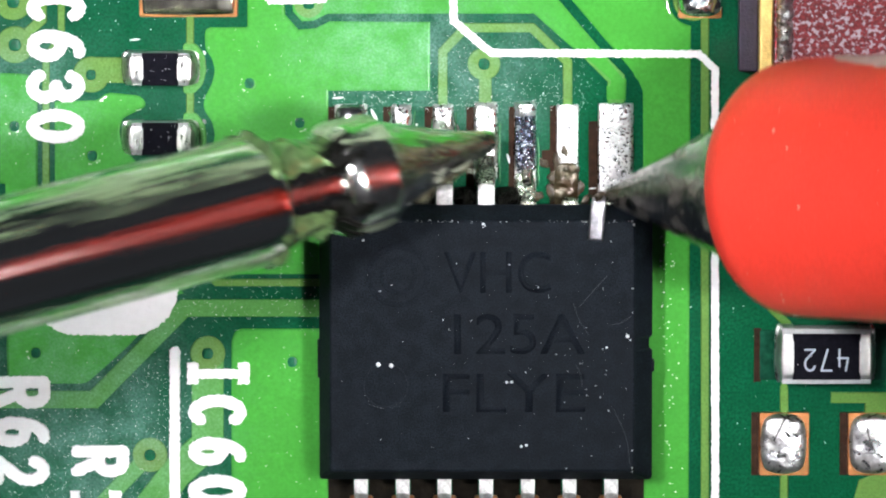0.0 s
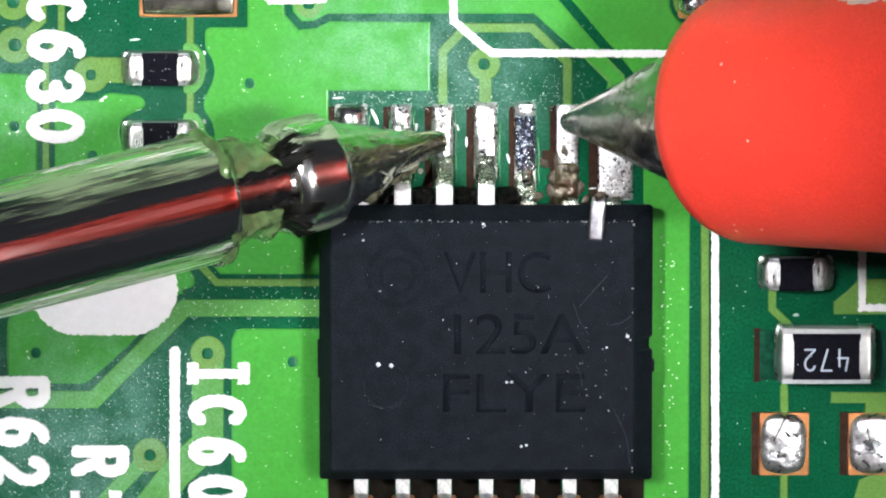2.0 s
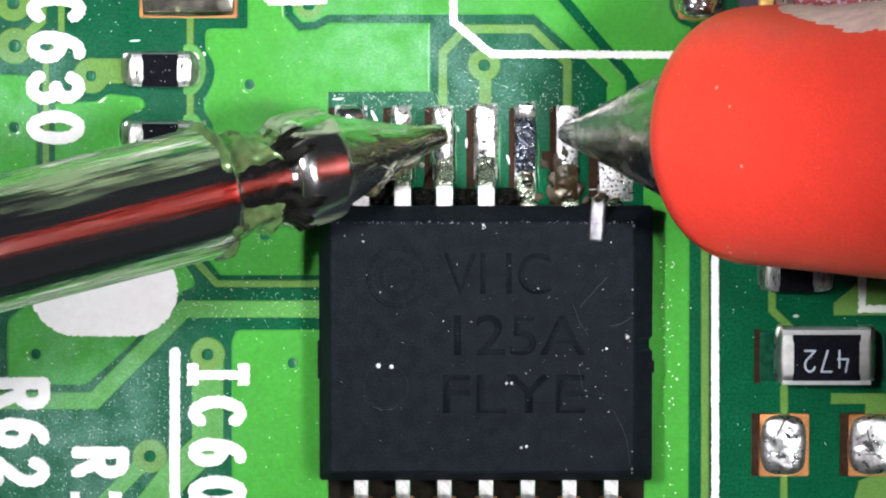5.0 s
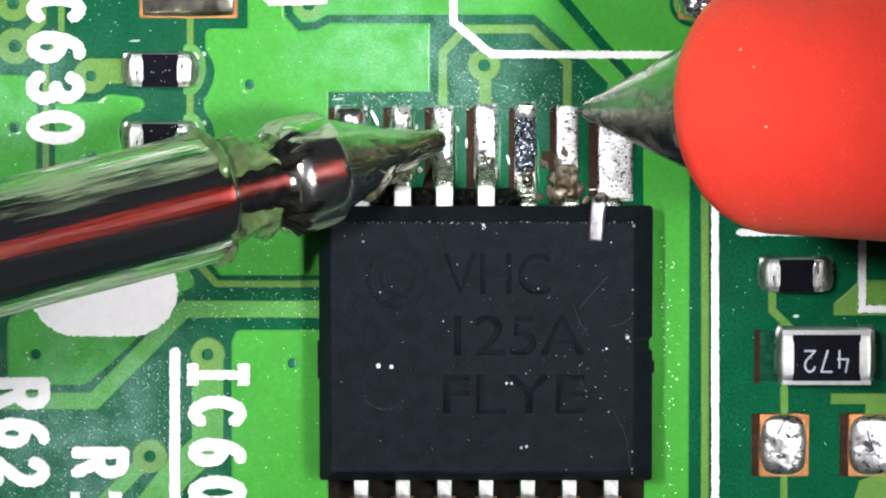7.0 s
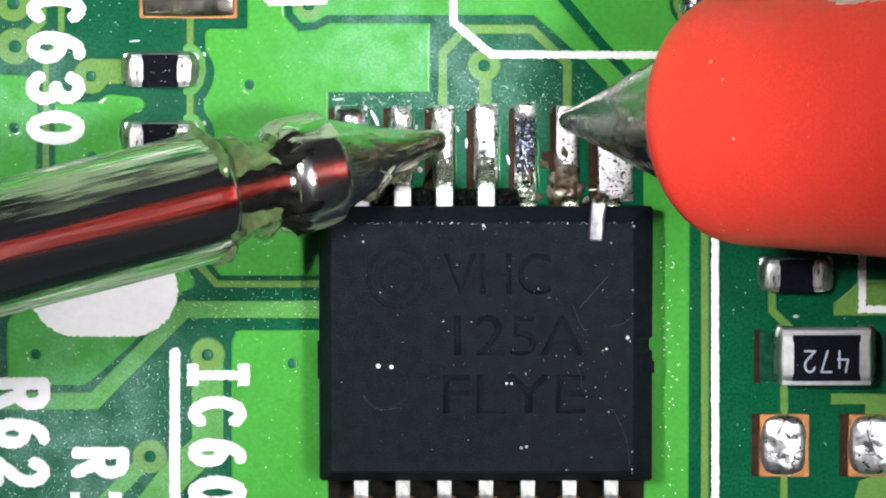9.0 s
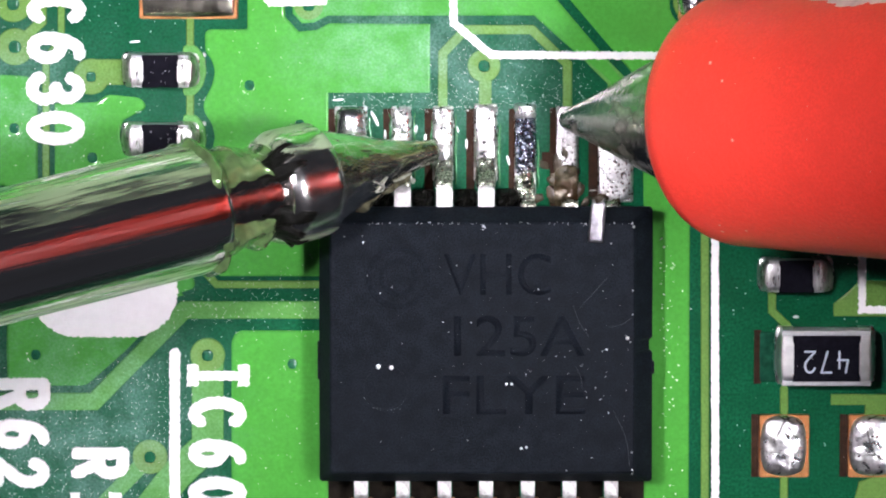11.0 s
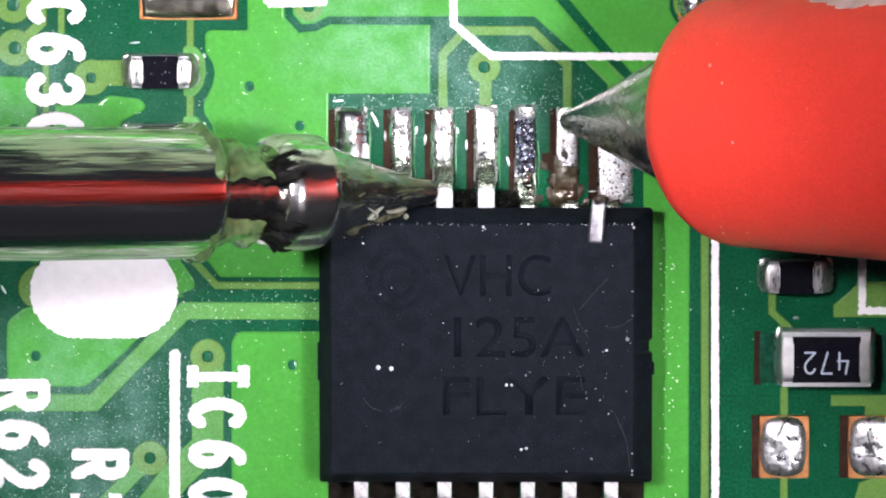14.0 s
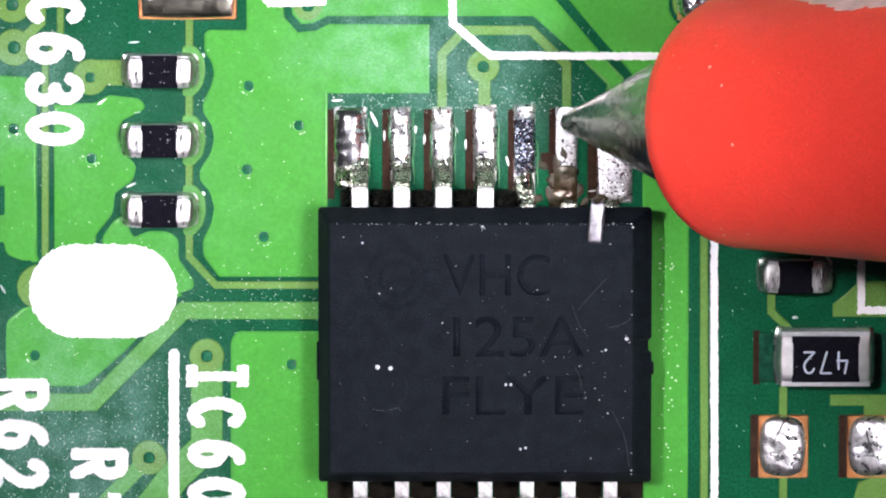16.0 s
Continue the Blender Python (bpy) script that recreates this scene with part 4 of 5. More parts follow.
for k, (x, y0, y1, r) in enumerate(((-1.145, 1.12, 2.05, 0.026), (-0.455, 1.02, 2.12, 0.020), (-0.835, 1.60, 2.10, 0.014), (0.185, 1.00, 2.10, 0.020), (-0.19, 1.25, 2.0, 0.012), (0.868, 0.98, 1.95, 0.024), (1.462, 0.95, 1.70, 0.016))):
    line = [(x + 0.030 * noise.noise(Vector((j * 0.9, k * 3.7, 0))), y0 + (y1 - y0) * j / 6, 0.030) for j in range(7)]
    tagged(part("flux_run", strand_mesh(line, r, k), CLEAR, None, "", True), "thin clear run of glassy flux along a pad", "flux residue", "runs of flux beside pads")


def specks(name, spots, mat, label):
    bm = bmesh.new()
    rng = random.Random(len(spots))
    for x, y, z, r in spots:
        a, b, c = (r * rng.uniform(0.7, 1.35) for _ in range(3))
        if r > 0.018:
            geo = bmesh.ops.create_icosphere(bm, subdivisions=2, radius=r)
            bmesh.ops.translate(bm, vec=(x, y, z), verts=geo["verts"])
            continue
        v = [bm.verts.new(p) for p in ((x + a, y, z), (x, y + b, z), (x - a, y, z), (x, y - b, z), (x, y, z + c * 0.7), (x, y, z - c * 0.7))]
        for k in range(4):
            bm.faces.new((v[k], v[(k + 1) % 4], v[4]))
            bm.faces.new((v[(k + 1) % 4], v[k], v[5]))
    return tagged(part(name, bm, mat), label, "dust", kind="stuff")


rng = random.Random(8)
spots = []
for _ in range(34):
    spots.append((rng.gauss(2.126, 0.55), rng.gauss(-1.798, 0.65), 1.004, rng.uniform(0.003, 0.012)))
for _ in range(22):
    spots.append((rng.uniform(-1.677, 2.861), rng.uniform(-3.339, 0.438), 1.004, rng.uniform(0.003, 0.011)))
# a row of specks paints the sparkling highlight along the north edge
for _ in range(80):
    spots.append((rng.uniform(-1.677, 2.904), 0.506 + rng.gauss(0, 0.010), 0.996, rng.uniform(0.004, 0.013)))
for _ in range(160):
    spots.append((rng.gauss(1.521, 1.2), rng.gauss(-1.622, 1.0), 1.002, rng.uniform(0.0015, 0.0045)))
for a in range(205, 330, 9):
    spots.append((-0.905 + 0.351 * math.cos(radians(a)), -2.044 + 0.351 * math.sin(radians(a)), 1.006, rng.uniform(0.003, 0.008)))
# and a sparser row for the sparkle of the east edge
for _ in range(14):
    spots.append((2.905 + rng.gauss(0, 0.008), rng.uniform(-3.295, 0.394), 0.985, rng.uniform(0.005, 0.014)))
spots = [s for s in spots if abs(s[0] - CX) < W0 - 0.26 and abs(s[1] - CY) < H0 - 0.26 or s[2] < 1.0]
SPECKS = [(-1.24, 0.216, 0.022), (0.607, 0.470, 0.030), (0.635, 0.440, 0.020), (0.600, 0.415, 0.014), (-0.80, -0.48, 0.014), (-0.98, -0.57, 0.014), (-1.18, -0.30, 0.012),
          (0.20, -0.14, 0.013), (1.01, -0.16, 0.014), (1.45, -0.51, 0.013), (2.827, -1.271, 0.042), (2.87, -1.33, 0.020), (2.506, -1.446, 0.026), (2.905, -0.53, 0.018),
          (2.905, -0.90, 0.014), (2.54, -2.43, 0.020), (1.73, -1.55, 0.015), (2.19, -2.10, 0.016), (2.20, -2.19, 0.014), (2.41, -2.22, 0.013), (-0.01, -1.02, 0.013),
          (0.42, -1.03, 0.013), (2.92, 0.46, 0.026), (2.62, 0.52, 0.020), (2.57, 0.20, 0.018), (2.28, -3.13, 0.018), (1.89, -3.33, 0.013), (2.905, -3.05, 0.018), (2.905, -3.32, 0.024), (2.905, -3.38, 0.018)]
spots = [(x, y, z, r * 0.8) for x, y, z, r in spots] + [(x, y, 1.003, r * 0.72) for x, y, r in SPECKS]
specks("dust_and_sparkle_on_chip", spots, DUST, "white dust specks and painted edge sparkle on the chip")
beads = [((-1.010, -1.710), 0.037), ((-0.809, -1.727), 0.034), ((0.966, -1.982), 0.022), ((1.045, -1.982), 0.022), ((1.194, -2.986), 0.022), ((1.273, -2.968), 0.022)]
specks("solder_beads", [(c[0], c[1], 1.01, r) for c, r in beads], DUST, "tiny bright beads on the chip")
spots = []
for _ in range(520):
    spots.append((rng.uniform(-1.737, 2.235), 2.212 + abs(rng.gauss(0, 0.28)) - 0.1, 0.012, rng.uniform(0.002, 0.0085)))
for _ in range(46):
    spots.append((rng.uniform(-1.7, 2.2), 2.24 + abs(rng.gauss(0, 0.22)), 0.014, rng.uniform(0.009, 0.014)))
for _ in range(380):
    spots.append((rng.uniform(0.052, 2.410), rng.uniform(2.212, 3.529), 0.02, rng.uniform(0.002, 0.0065)))
for _ in range(75):
    spots.append((min(3.86, 3.36 + abs(rng.gauss(0, 0.16))), rng.uniform(-3.898, 0.186), 0.04, rng.uniform(0.005, 0.018)))
for _ in range(900):
    spots.append((rng.uniform(-6.844, -3.963), rng.uniform(-4.077, -1.762), 0.010, rng.uniform(0.003, 0.009)))
for _ in range(350):
    spots.append((rng.uniform(-5.535, -1.956), rng.gauss(-0.876, 0.25), 0.034, rng.uniform(0.003, 0.009)))
# specks at one side of each plugged hole paint its white glints
for hole in PLAIN_HOLES:
    for _ in range(7):
        a = rng.uniform(150, 330)
        spots.append((hole[0] + 0.135 * math.cos(radians(a)), hole[1] + 0.135 * math.sin(radians(a)), 0.034, rng.uniform(0.005, 0.013)))
for _ in range(420):
    spots.append((rng.uniform(-6.844, -1.956), rng.uniform(-3.916, 3.879), 0.036, rng.uniform(0.003, 0.010)))
for _ in range(110):
    spots.append((rng.uniform(4.330, 6.844), rng.uniform(-3.916, 3.879), 0.006, rng.uniform(0.004, 0.011)))
for c, w, h, z, n in (((-4.375, 2.794), 0.7, 0.45, 0.375, 14), ((-4.381, 1.716), 0.7, 0.45, 0.375, 20), ((-4.387, 0.627), 0.7, 0.45, 0.375, 14), ((5.927, -1.662), 1.3, 0.8, 0.495, 8)):
    for _ in range(n):
        spots.append((c[0] + rng.uniform(-w, w) / 2, c[1] + rng.uniform(-h, h) / 2, z, rng.uniform(0.004, 0.010)))
specks("dust_and_glints_on_board", spots, DUST, "fine white dust, flux specks and painted hole glints on the board")

for line in ([(2.086, -0.814), (2.251, -0.622), (2.511, -0.332)], [(1.991, -0.762), (2.087, -1.025), (2.227, -1.244)], [(2.557, -1.095), (2.731, -1.060), (2.887, -0.955)],
             [(2.613, -2.396), (2.806, -2.827), (2.869, -3.259)], [(2.036, -1.719), (2.106, -1.868), (2.133, -2.061)]):
    sheet = regions([stroke(smooth_profile(line, 5), 0.0045, 2)])[0]
    ob = part("lint_fibre", plate_mesh(sheet, 1.002, 1.006, 0.0005), FIBRE)
    tagged(ob, "thin pale lint fibre lying on the chip", "lint", "lint fibres on the chip")

rng = random.Random(21)
grains = [(rng.uniform(1.12, 1.40), rng.uniform(1.15, 2.05), 0.115 + rng.uniform(-0.01, 0.02), rng.uniform(0.008, 0.020)) for _ in range(62)]
tagged(specks("solder_grains", grains, SOLDER, "bright grains frozen in the dark solder of one pad"), category="solder grains")
tagged(part("solder_drop", mound_mesh(1.09, 2.02, 1.43, 2.27, 0.05, 0.10, 0.2, 0.2, 90, 0.6, nx=18), SOLDER, None, "", True),
       "bright drop of solder at the end of a pad", "solder drop")

# ---- small soldered parts ----


def cap_mesh(side, l, cap, reach, w, z0, z1):
    """A tinned end folded over a ceramic slab and drawn out by its solder: flat on top, falling in a smooth round to the board."""
    bm = bmesh.new()
    rows = []
    for j in range(17):
        v = 2 * j / 16 - 1
        flat = (1 - abs(v) ** 7) ** 0.5
        pull = 1 - 0.34 * abs(v) ** 3
        row = []
        for i in range(15):
            if i < 4:
                x, f = l - cap + (cap - 0.05) * i / 3, 1.0
            else:
                a = radians(90 * (i - 3) / 11)
                x, f = l - 0.05 + (reach + 0.05) * math.sin(a) ** 0.9, math.cos(a) ** 0.75 if i < 14 else 0.0
            x = l - cap + (x - l + cap) * (pull if i > 3 else 1.0)
            row.append(bm.verts.new((side * x, v * w, z0 + (z1 - z0) * f * (0.55 + 0.45 * flat))))
        rows.append(row)
    for a, b in zip(rows, rows[1:]):
        for i in range(14):
            bm.faces.new((a[i], a[i + 1], b[i + 1], b[i]))
    rim = rows[0] + [r[-1] for r in rows[1:]] + rows[-1][-2::-1] + [r[0] for r in rows[-2:0:-1]]
    low = [bm.verts.new((p.co.x, p.co.y, z0 - 0.02)) for p in rim]
    for k in range(len(rim)):
        bm.faces.new((rim[k], rim[(k + 1) % len(rim)], low[(k + 1) % len(rim)], low[k]))
    bmesh.ops.recalc_face_normals(bm, faces=bm.faces)
    for e in bm.edges:
        e.smooth = len(e.link_faces) == 2 and e.calc_face_angle() < 1.0
    return bm


def chip_part(name, label, category, centre, length, width, height, cap, code="", group="", fillet=0.12, joint=None, margin=0.004):
    """A ceramic chip resistor lying along x: ceramic slab, black glaze, two tinned ends with solder round them."""
    t = thing(name, label, category, group, at=(centre[0], centre[1], 0))
    l, w = length / 2, width / 2
    z0 = 0.05
    part("ceramic_slab", box_mesh(-l + 0.03, -w + 0.012, z0, l - 0.03, w - 0.004, z0 + height, 0.012), CERAMIC, t, "grey white ceramic slab")
    part("glaze", box_mesh(-l + cap * 0.9, -w + margin * width, z0 + height - 0.01, l - cap * 0.9, w - margin * width, z0 + height + 0.02, 0.012), GLAZE, t, "black glassy glaze")
    for s in (-1, 1):
        end = part("end_cap", cap_mesh(s, l, cap, fillet, w + 0.012, z0 - 0.02, z0 + height + 0.022), joint or END_TIN, t, "tinned end cap rounded by its solder", True)
        a, b = sorted((s * (l - 0.08), s * (l + fillet + 0.02)))
        part("solder", mound_mesh(a, -w - 0.02, b, w + 0.02, 0.015, 0.04, 0.15, 0.3, 80 + s, 0.6, nx=12, corner=0.2), SOLDER, end, "low solder fillet", True)
    for k, figure in enumerate(code):
        for sheet in regions(lettering(figure, (0.345 - 0.255 * k, 0.125), (-0.185, 0), (0, -0.355), 0.030)):
            part("printed_number", plate_mesh(sheet, z0 + height + 0.019, z0 + height + 0.023, 0.001), PRINT, t, "pale printed number")
    return t


for c in ((-4.375, 2.794), (-4.381, 1.716), (-4.387, 0.627)):
    chip_part("chip_resistor", "small black chip resistor with tinned ends", "chip resistor", c, 0.947, 0.509, 0.30, 0.211, group="row of chip resistors")
chip_part("chip_resistor", "small black chip resistor with tinned ends beside a printed corner", "chip resistor", (5.460, -0.395), 0.912, 0.509, 0.30, 0.202)
chip_part("chip_resistor", "larger black chip resistor printed 472", "chip resistor", (5.927, -1.662), 1.439, 0.877, 0.42, 0.211, "472", fillet=0.05, joint=GLINT_TIN, margin=0.09)


def land(centre, w, h, label, mat, height, seed, full=False):
    t = plates("solder_land", [rounded(rect((centre[0] - w / 2, centre[1] - h / 2), (centre[0] + w / 2, centre[1] + h / 2)), 0.04)], [], 0.0, 0.04, 0.01, COPPER, None)[0]
    tagged(t, label, "solder pad")
    wide = w > 1.2
    k, east = (-0.02, -0.02) if full else (0.022, 0.022) if wide else (0.010, 0.035)
    part("solder", mound_mesh(centre[0] - w / 2 + k, centre[1] - h / 2 + 0.02, centre[0] + w / 2 - east, centre[1] + h / 2 - 0.005, 0.036, height, 0.10, 0.22, seed, 0.42,
                              nx=48, corner=0.04 if wide else 0.20), mat, t, "", True)
    return t


land((5.300, -3.096), 0.772, 0.982, "empty copper pad with a cracked dome of solder", CRACKED, 0.14, 41)
land((6.700, -3.096), 0.807, 0.982, "empty copper pad with a cracked dome of solder", CRACKED, 0.14, 45)
land((-3.945, 4.071), 1.509, 0.982, "wide copper pad covered with dull grey solder", SOLDER_OLIVE, 0.07, 49)
land((3.957, 3.86), 0.66, 0.60, "small bright solder dome on a round land", SOLDER_DOME, 0.34, 53, True)
for c, w, h in (((4.850, -3.096), 0.115, 0.982), ((6.226, -3.096), 0.115, 0.982), ((4.878, -1.700), 0.105, 0.84)):
    plates("bare_strip", [rect((c[0] - w / 2, c[1] - h / 2), (c[0] + w / 2, c[1] + h / 2))], [], 0.0, 0.008, 0.003, LAMINATE, board, "brown bare laminate strip beside a pad")
for c in ((5.080, -1.700), (6.803, -1.700)):
    plates("pad", [rounded(rect((c[0] - 0.16, c[1] - 0.38), (c[0] + 0.16, c[1] + 0.38)), 0.03)], [], 0.0, 0.018, 0.01, GLASSY, board, "pad under dark green glassy flux")

coil = thing("filter_coil", "dark red speckled component in a brass frame on the board", "electronic component", at=(6.09, 3.764, 0))
x0, x1, y0, y1 = -1.246, 1.316, -1.009, 1.754
# a dark box stands in for the shade west of the coil
part("shade_strip", box_mesh(x0 - 0.298, y0, 0.0, x0, y1, 0.35, 0.03), COIL_SHADE, coil, "dark violet strip for the shade beside the coil")
part("frame", box_mesh(x0, y0, 0.0, x0 + 0.211, y1, 0.80, 0.03), BRASS, coil, "yellow brass frame")
part("frame", box_mesh(x1, y0, 0.0, x1 + 0.211, y1, 0.80, 0.03), BRASS, coil, "yellow brass frame")
part("edge_solder", mound_mesh(x0 + 0.228, y0, x0 + 0.544, y1, 0.55, 0.3, 0.5, 0.12, 61, 0.5, nx=12), SOLDER_ROUGH, coil, "crinkled silver edge", True)
part("body", box_mesh(x0 + 0.211, y0 + 0.02, 0.0, x1, y1, 0.72, 0.05), RUST, coil, "dark red speckled body")
part("edge_solder", mound_mesh(x1 - 0.614, y0, x1 - 0.351, y1, 0.66, 0.2, 0.5, 0.12, 67, 0.5, nx=12), SOLDER_ROUGH, coil, "crinkled silver edge", True)

# ---- the soldering iron: the tip is at its origin, the shaft goes along its x axis ----
iron = thing("soldering_iron", "shiny chromed soldering iron tip with flux crust round its collar", "soldering iron")
cone = [(-0.10, 0.05), (-0.08, 0.12), (-0.02, 0.17), (0.08, 0.19), (0.30, 0.23), (0.75, 0.345), (1.2, 0.49), (1.7, 0.665), (2.0, 0.77), (2.12, 0.81)]
part("tip_cone", turned_mesh(smooth_profile(cone, 5), 56, 0.045, 2), TIP_METAL, iron, "tinned conical working tip", True)
SHOULDER = [(2.675 + 0.38 * math.sin(radians(a)), 0.515 + 0.38 * math.cos(radians(a))) for a in range(0, 46, 3)]
COLLAR_LINE = [(2.06, 0.78), (2.075, 0.85), (2.11, 0.880), (2.21, 0.890), (2.50, 0.894)] + SHOULDER + [(2.95, 0.56)]
NECK_LINE = [(2.90, 0.64), (3.15, 0.650), (3.30, 0.655), (3.70, 0.66), (4.30, 0.665)]
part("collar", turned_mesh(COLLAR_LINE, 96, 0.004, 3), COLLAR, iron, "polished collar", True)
part("neck", turned_mesh(smooth_profile(NECK_LINE, 6), 72, 0.006, 6), NECK, iron, "dark narrow neck", True)


CRUST_LINE = [(2.20, 0.890)] + SHOULDER + [(3.10, 0.655), (3.30, 0.66), (3.9, 0.70), (4.02, 0.80), (4.12, 0.90), (4.22, 0.965), (4.6, 0.99)]


def line_at(line, x):
    for (xa, ra), (xb, rb) in zip(line, line[1:]):
        if xa <= x <= xb:
            return ra + (rb - ra) * (x - xa) / (xb - xa)
    return line[-1][1]


def crust_mesh(line, x0, x1, a0, a1, height, seed, nx=64, na=56, teeth=0.22, back=0.12):
    """A crust of flux on a turned form, between two places along it and two angles off its top: knobbly, and running out in ragged teeth; back is the share of its length by which its front edge stays behind x0."""
    bm = bmesh.new()
    rows = []
    for i in range(nx + 1):
        x = x0 + (x1 - x0) * i / nx
        row = []
        for j in range(na + 1):
            ang = radians(a0 + (a1 - a0) * j / na)
            u, v = i / nx, j / na
            d = Vector((0.0, math.sin(ang), math.cos(ang)))
            jag = teeth * (noise.noise(Vector((seed, v * 5.5, 0))) + 0.6 * noise.noise(Vector((seed + 9, v * 13, 0))))
            rim_x = min(u - back - jag, 0.95 - u + 0.5 * teeth * noise.noise(Vector((seed + 4, v * 6, 0))))
            rim_a = min(v, 1 - v) * 1.3 - 0.10 + 0.14 * noise.noise(Vector((u * 5, seed + 2, 0)))
            edge = min(1.0, max(-0.25, min(rim_x, rim_a) * 7))
            lump = 0.62 + 0.55 * noise.noise(Vector((x * 3.2, d.y * 3, seed))) + 0.16 * noise.noise(Vector((x * 7, d.y * 7, seed + 5)))
            r = line_at(line, x) - 0.012 + (height * max(0.25, lump) * edge ** 0.6 if edge > 0 else 0.12 * edge)
            row.append(bm.verts.new((x, -r * d.y, r * d.z)))
        rows.append(row)
    for p, q in zip(rows, rows[1:]):
        for k in range(na):
            bm.faces.new((p[k], p[k + 1], q[k + 1], q[k]))
    bmesh.ops.recalc_face_normals(bm, faces=bm.faces)
    return bm


for a0, a1, seed in ((17, 128, 3), (-128, -23, 8)):
    part("flux_crust", crust_mesh(CRUST_LINE, 2.95, 4.36, a0, a1, 0.22, seed, teeth=0.13), CRUST, iron, "green grey crust of glassy flux", True)
for a0, a1, x0, seed in ((12, 60, 2.46, 5), (-88, -17, 2.48, 12)):
    part("burnt_ring", crust_mesh(CRUST_LINE, x0, 3.42, a0, a1, 0.12, seed, nx=60, na=72, teeth=0.50, back=0.34), BURNT_SHADE, iron, "black jagged burnt flux on the shoulder", True)
shaft = [(4.06, 0.60), (4.065, 0.88), (4.075, 0.915), (4.10, 0.945), (4.14, 0.965), (4.20, 0.978), (4.35, 0.988), (4.8, 0.995), (8.0, 1.00), (14.0, 1.00), (26.0, 1.0), (40.0, 1.0)]
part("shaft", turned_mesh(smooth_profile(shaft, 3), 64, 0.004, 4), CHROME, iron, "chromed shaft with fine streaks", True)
part("handle", turned_mesh([(40.0, 1.0), (40.2, 4.0), (42, 5.0), (90, 6.0), (92, 5.0)], 32), BENCH, iron, "dark grip", True)


def on_cone(x, g, lift=0.012):
    """The place on the tip's skin at that distance along it and that angle off its top."""
    r = line_at(cone, x) + lift
    return (x, r * math.sin(radians(g)), r * math.cos(radians(g)))


for k, (line, r) in enumerate((([(1.38, 20), (1.26, 29), (1.15, 40), (1.16, 50), (1.26, 46)], 0.019),
                               ([(1.08, 22), (1.18, 31), (1.31, 45)], 0.016),
                               ([(0.93, 42), (0.80, 49), (0.62, 52), (0.52, 52)], 0.022))):
    part("flux_strand", strand_mesh([on_cone(*p) for p in line], r, k), STRAND, iron, "pale glassy string of flux", True)
part("flux_crust", crust_mesh(cone, 0.30, 1.60, -150, -57, 0.15, 17, nx=56, na=40, teeth=0.12), TIP_CRUST, iron, "pale olive flux under the tip", True)
ob = part("flux_drop", blob_mesh(0.045, 0.9, 0.2, 75), STRAND, iron, "pale glassy drop of flux", True)
ob.location = Vector((0.50, 0.36, 0.14)) * MM
# thin pale streaks paint the glints on the tip's upper side, among flux crystals
rng = random.Random(31)
for k in range(30):
    x = 0.08 + 1.5 * rng.random() ** 1.4
    g = rng.uniform(-66, 12)
    l = rng.uniform(0.08, 0.28)
    bend = rng.uniform(-9, 9)
    part("flux_glint_streak", strand_mesh([on_cone(x, g, 0.002), on_cone(x + l * 0.5, g + bend * 0.3, 0.006), on_cone(x + l, g + bend, 0.0)], rng.uniform(0.003, 0.0075), 40 + k, 5), GLITTER, iron, "pale yellow streak for flux crystals and glints", True)

# ---- the probe: its point is at its origin, the red body goes along its x axis ----
probe = thing("test_probe", "matt red plastic probe with a grey steel point", "test probe")
point = [(0.0, 0.06), (0.035, 0.13), (0.10, 0.165), (0.5, 0.30), (1.6, 0.72), (3.2, 1.32), (3.5, 1.36)]
part("point", turned_mesh(point, 40, 0.03, 8), STEEL, probe, "grey scratched steel point", True)


def sleeve_radius(a, g):
    """The sleeve's radius at a along it and g degrees off its top: a round front lip, a slight taper, and a flat along
    its north flank.
    """
    if a < 3.895:
        r = 1.482 + 0.46 * math.sin(math.acos(max(0.0, min(1.0, 1 - (a - 3.205) / 0.69))))
    elif a < 10.0:
        r = 1.942 + 0.064 * (a - 3.895)
    else:
        r = float(np.interp(a, (10.0, 11.0, 12.6, 15.0, 19.0, 26.0, 110.0, 114.0), (2.33, 2.6, 4.0, 5.8, 7.3, 8.0, 8.0, 6.0)))
    if a > 4.3:
        r -= 0.11 * min(1.0, (a - 4.3) / 0.9) * math.exp(-((g - 92) / 34) ** 2)
    return r


def sleeve_mesh():
    bm = bmesh.new()
    stations = [3.205 + 0.69 * (1 - math.cos(radians(10 * i))) for i in range(10)] + [4.1 + 0.3 * i for i in range(20)] + [10.5, 11, 12.6, 15, 19, 26, 60, 110, 114]
    rings = [[bm.verts.new((a, r * math.sin(radians(g)), r * math.cos(radians(g)))) for g in range(-135, 225, 360 // 90) for r in [sleeve_radius(a, g)]] for a in stations]
    n = len(rings[0])
    lip = [bm.verts.new((3.24, v.co.y * 0.68, v.co.z * 0.68)) for v in rings[0]]
    for p, q in zip([lip] + rings, rings):
        for k in range(n):
            bm.faces.new((p[k], p[(k + 1) % n], q[(k + 1) % n], q[k]))
    bm.faces.new(lip[::-1])
    bm.faces.new(rings[-1])
    bmesh.ops.recalc_face_normals(bm, faces=bm.faces)
    return bm


part("sleeve", sleeve_mesh(), RED, probe, "matt red plastic sleeve", True)


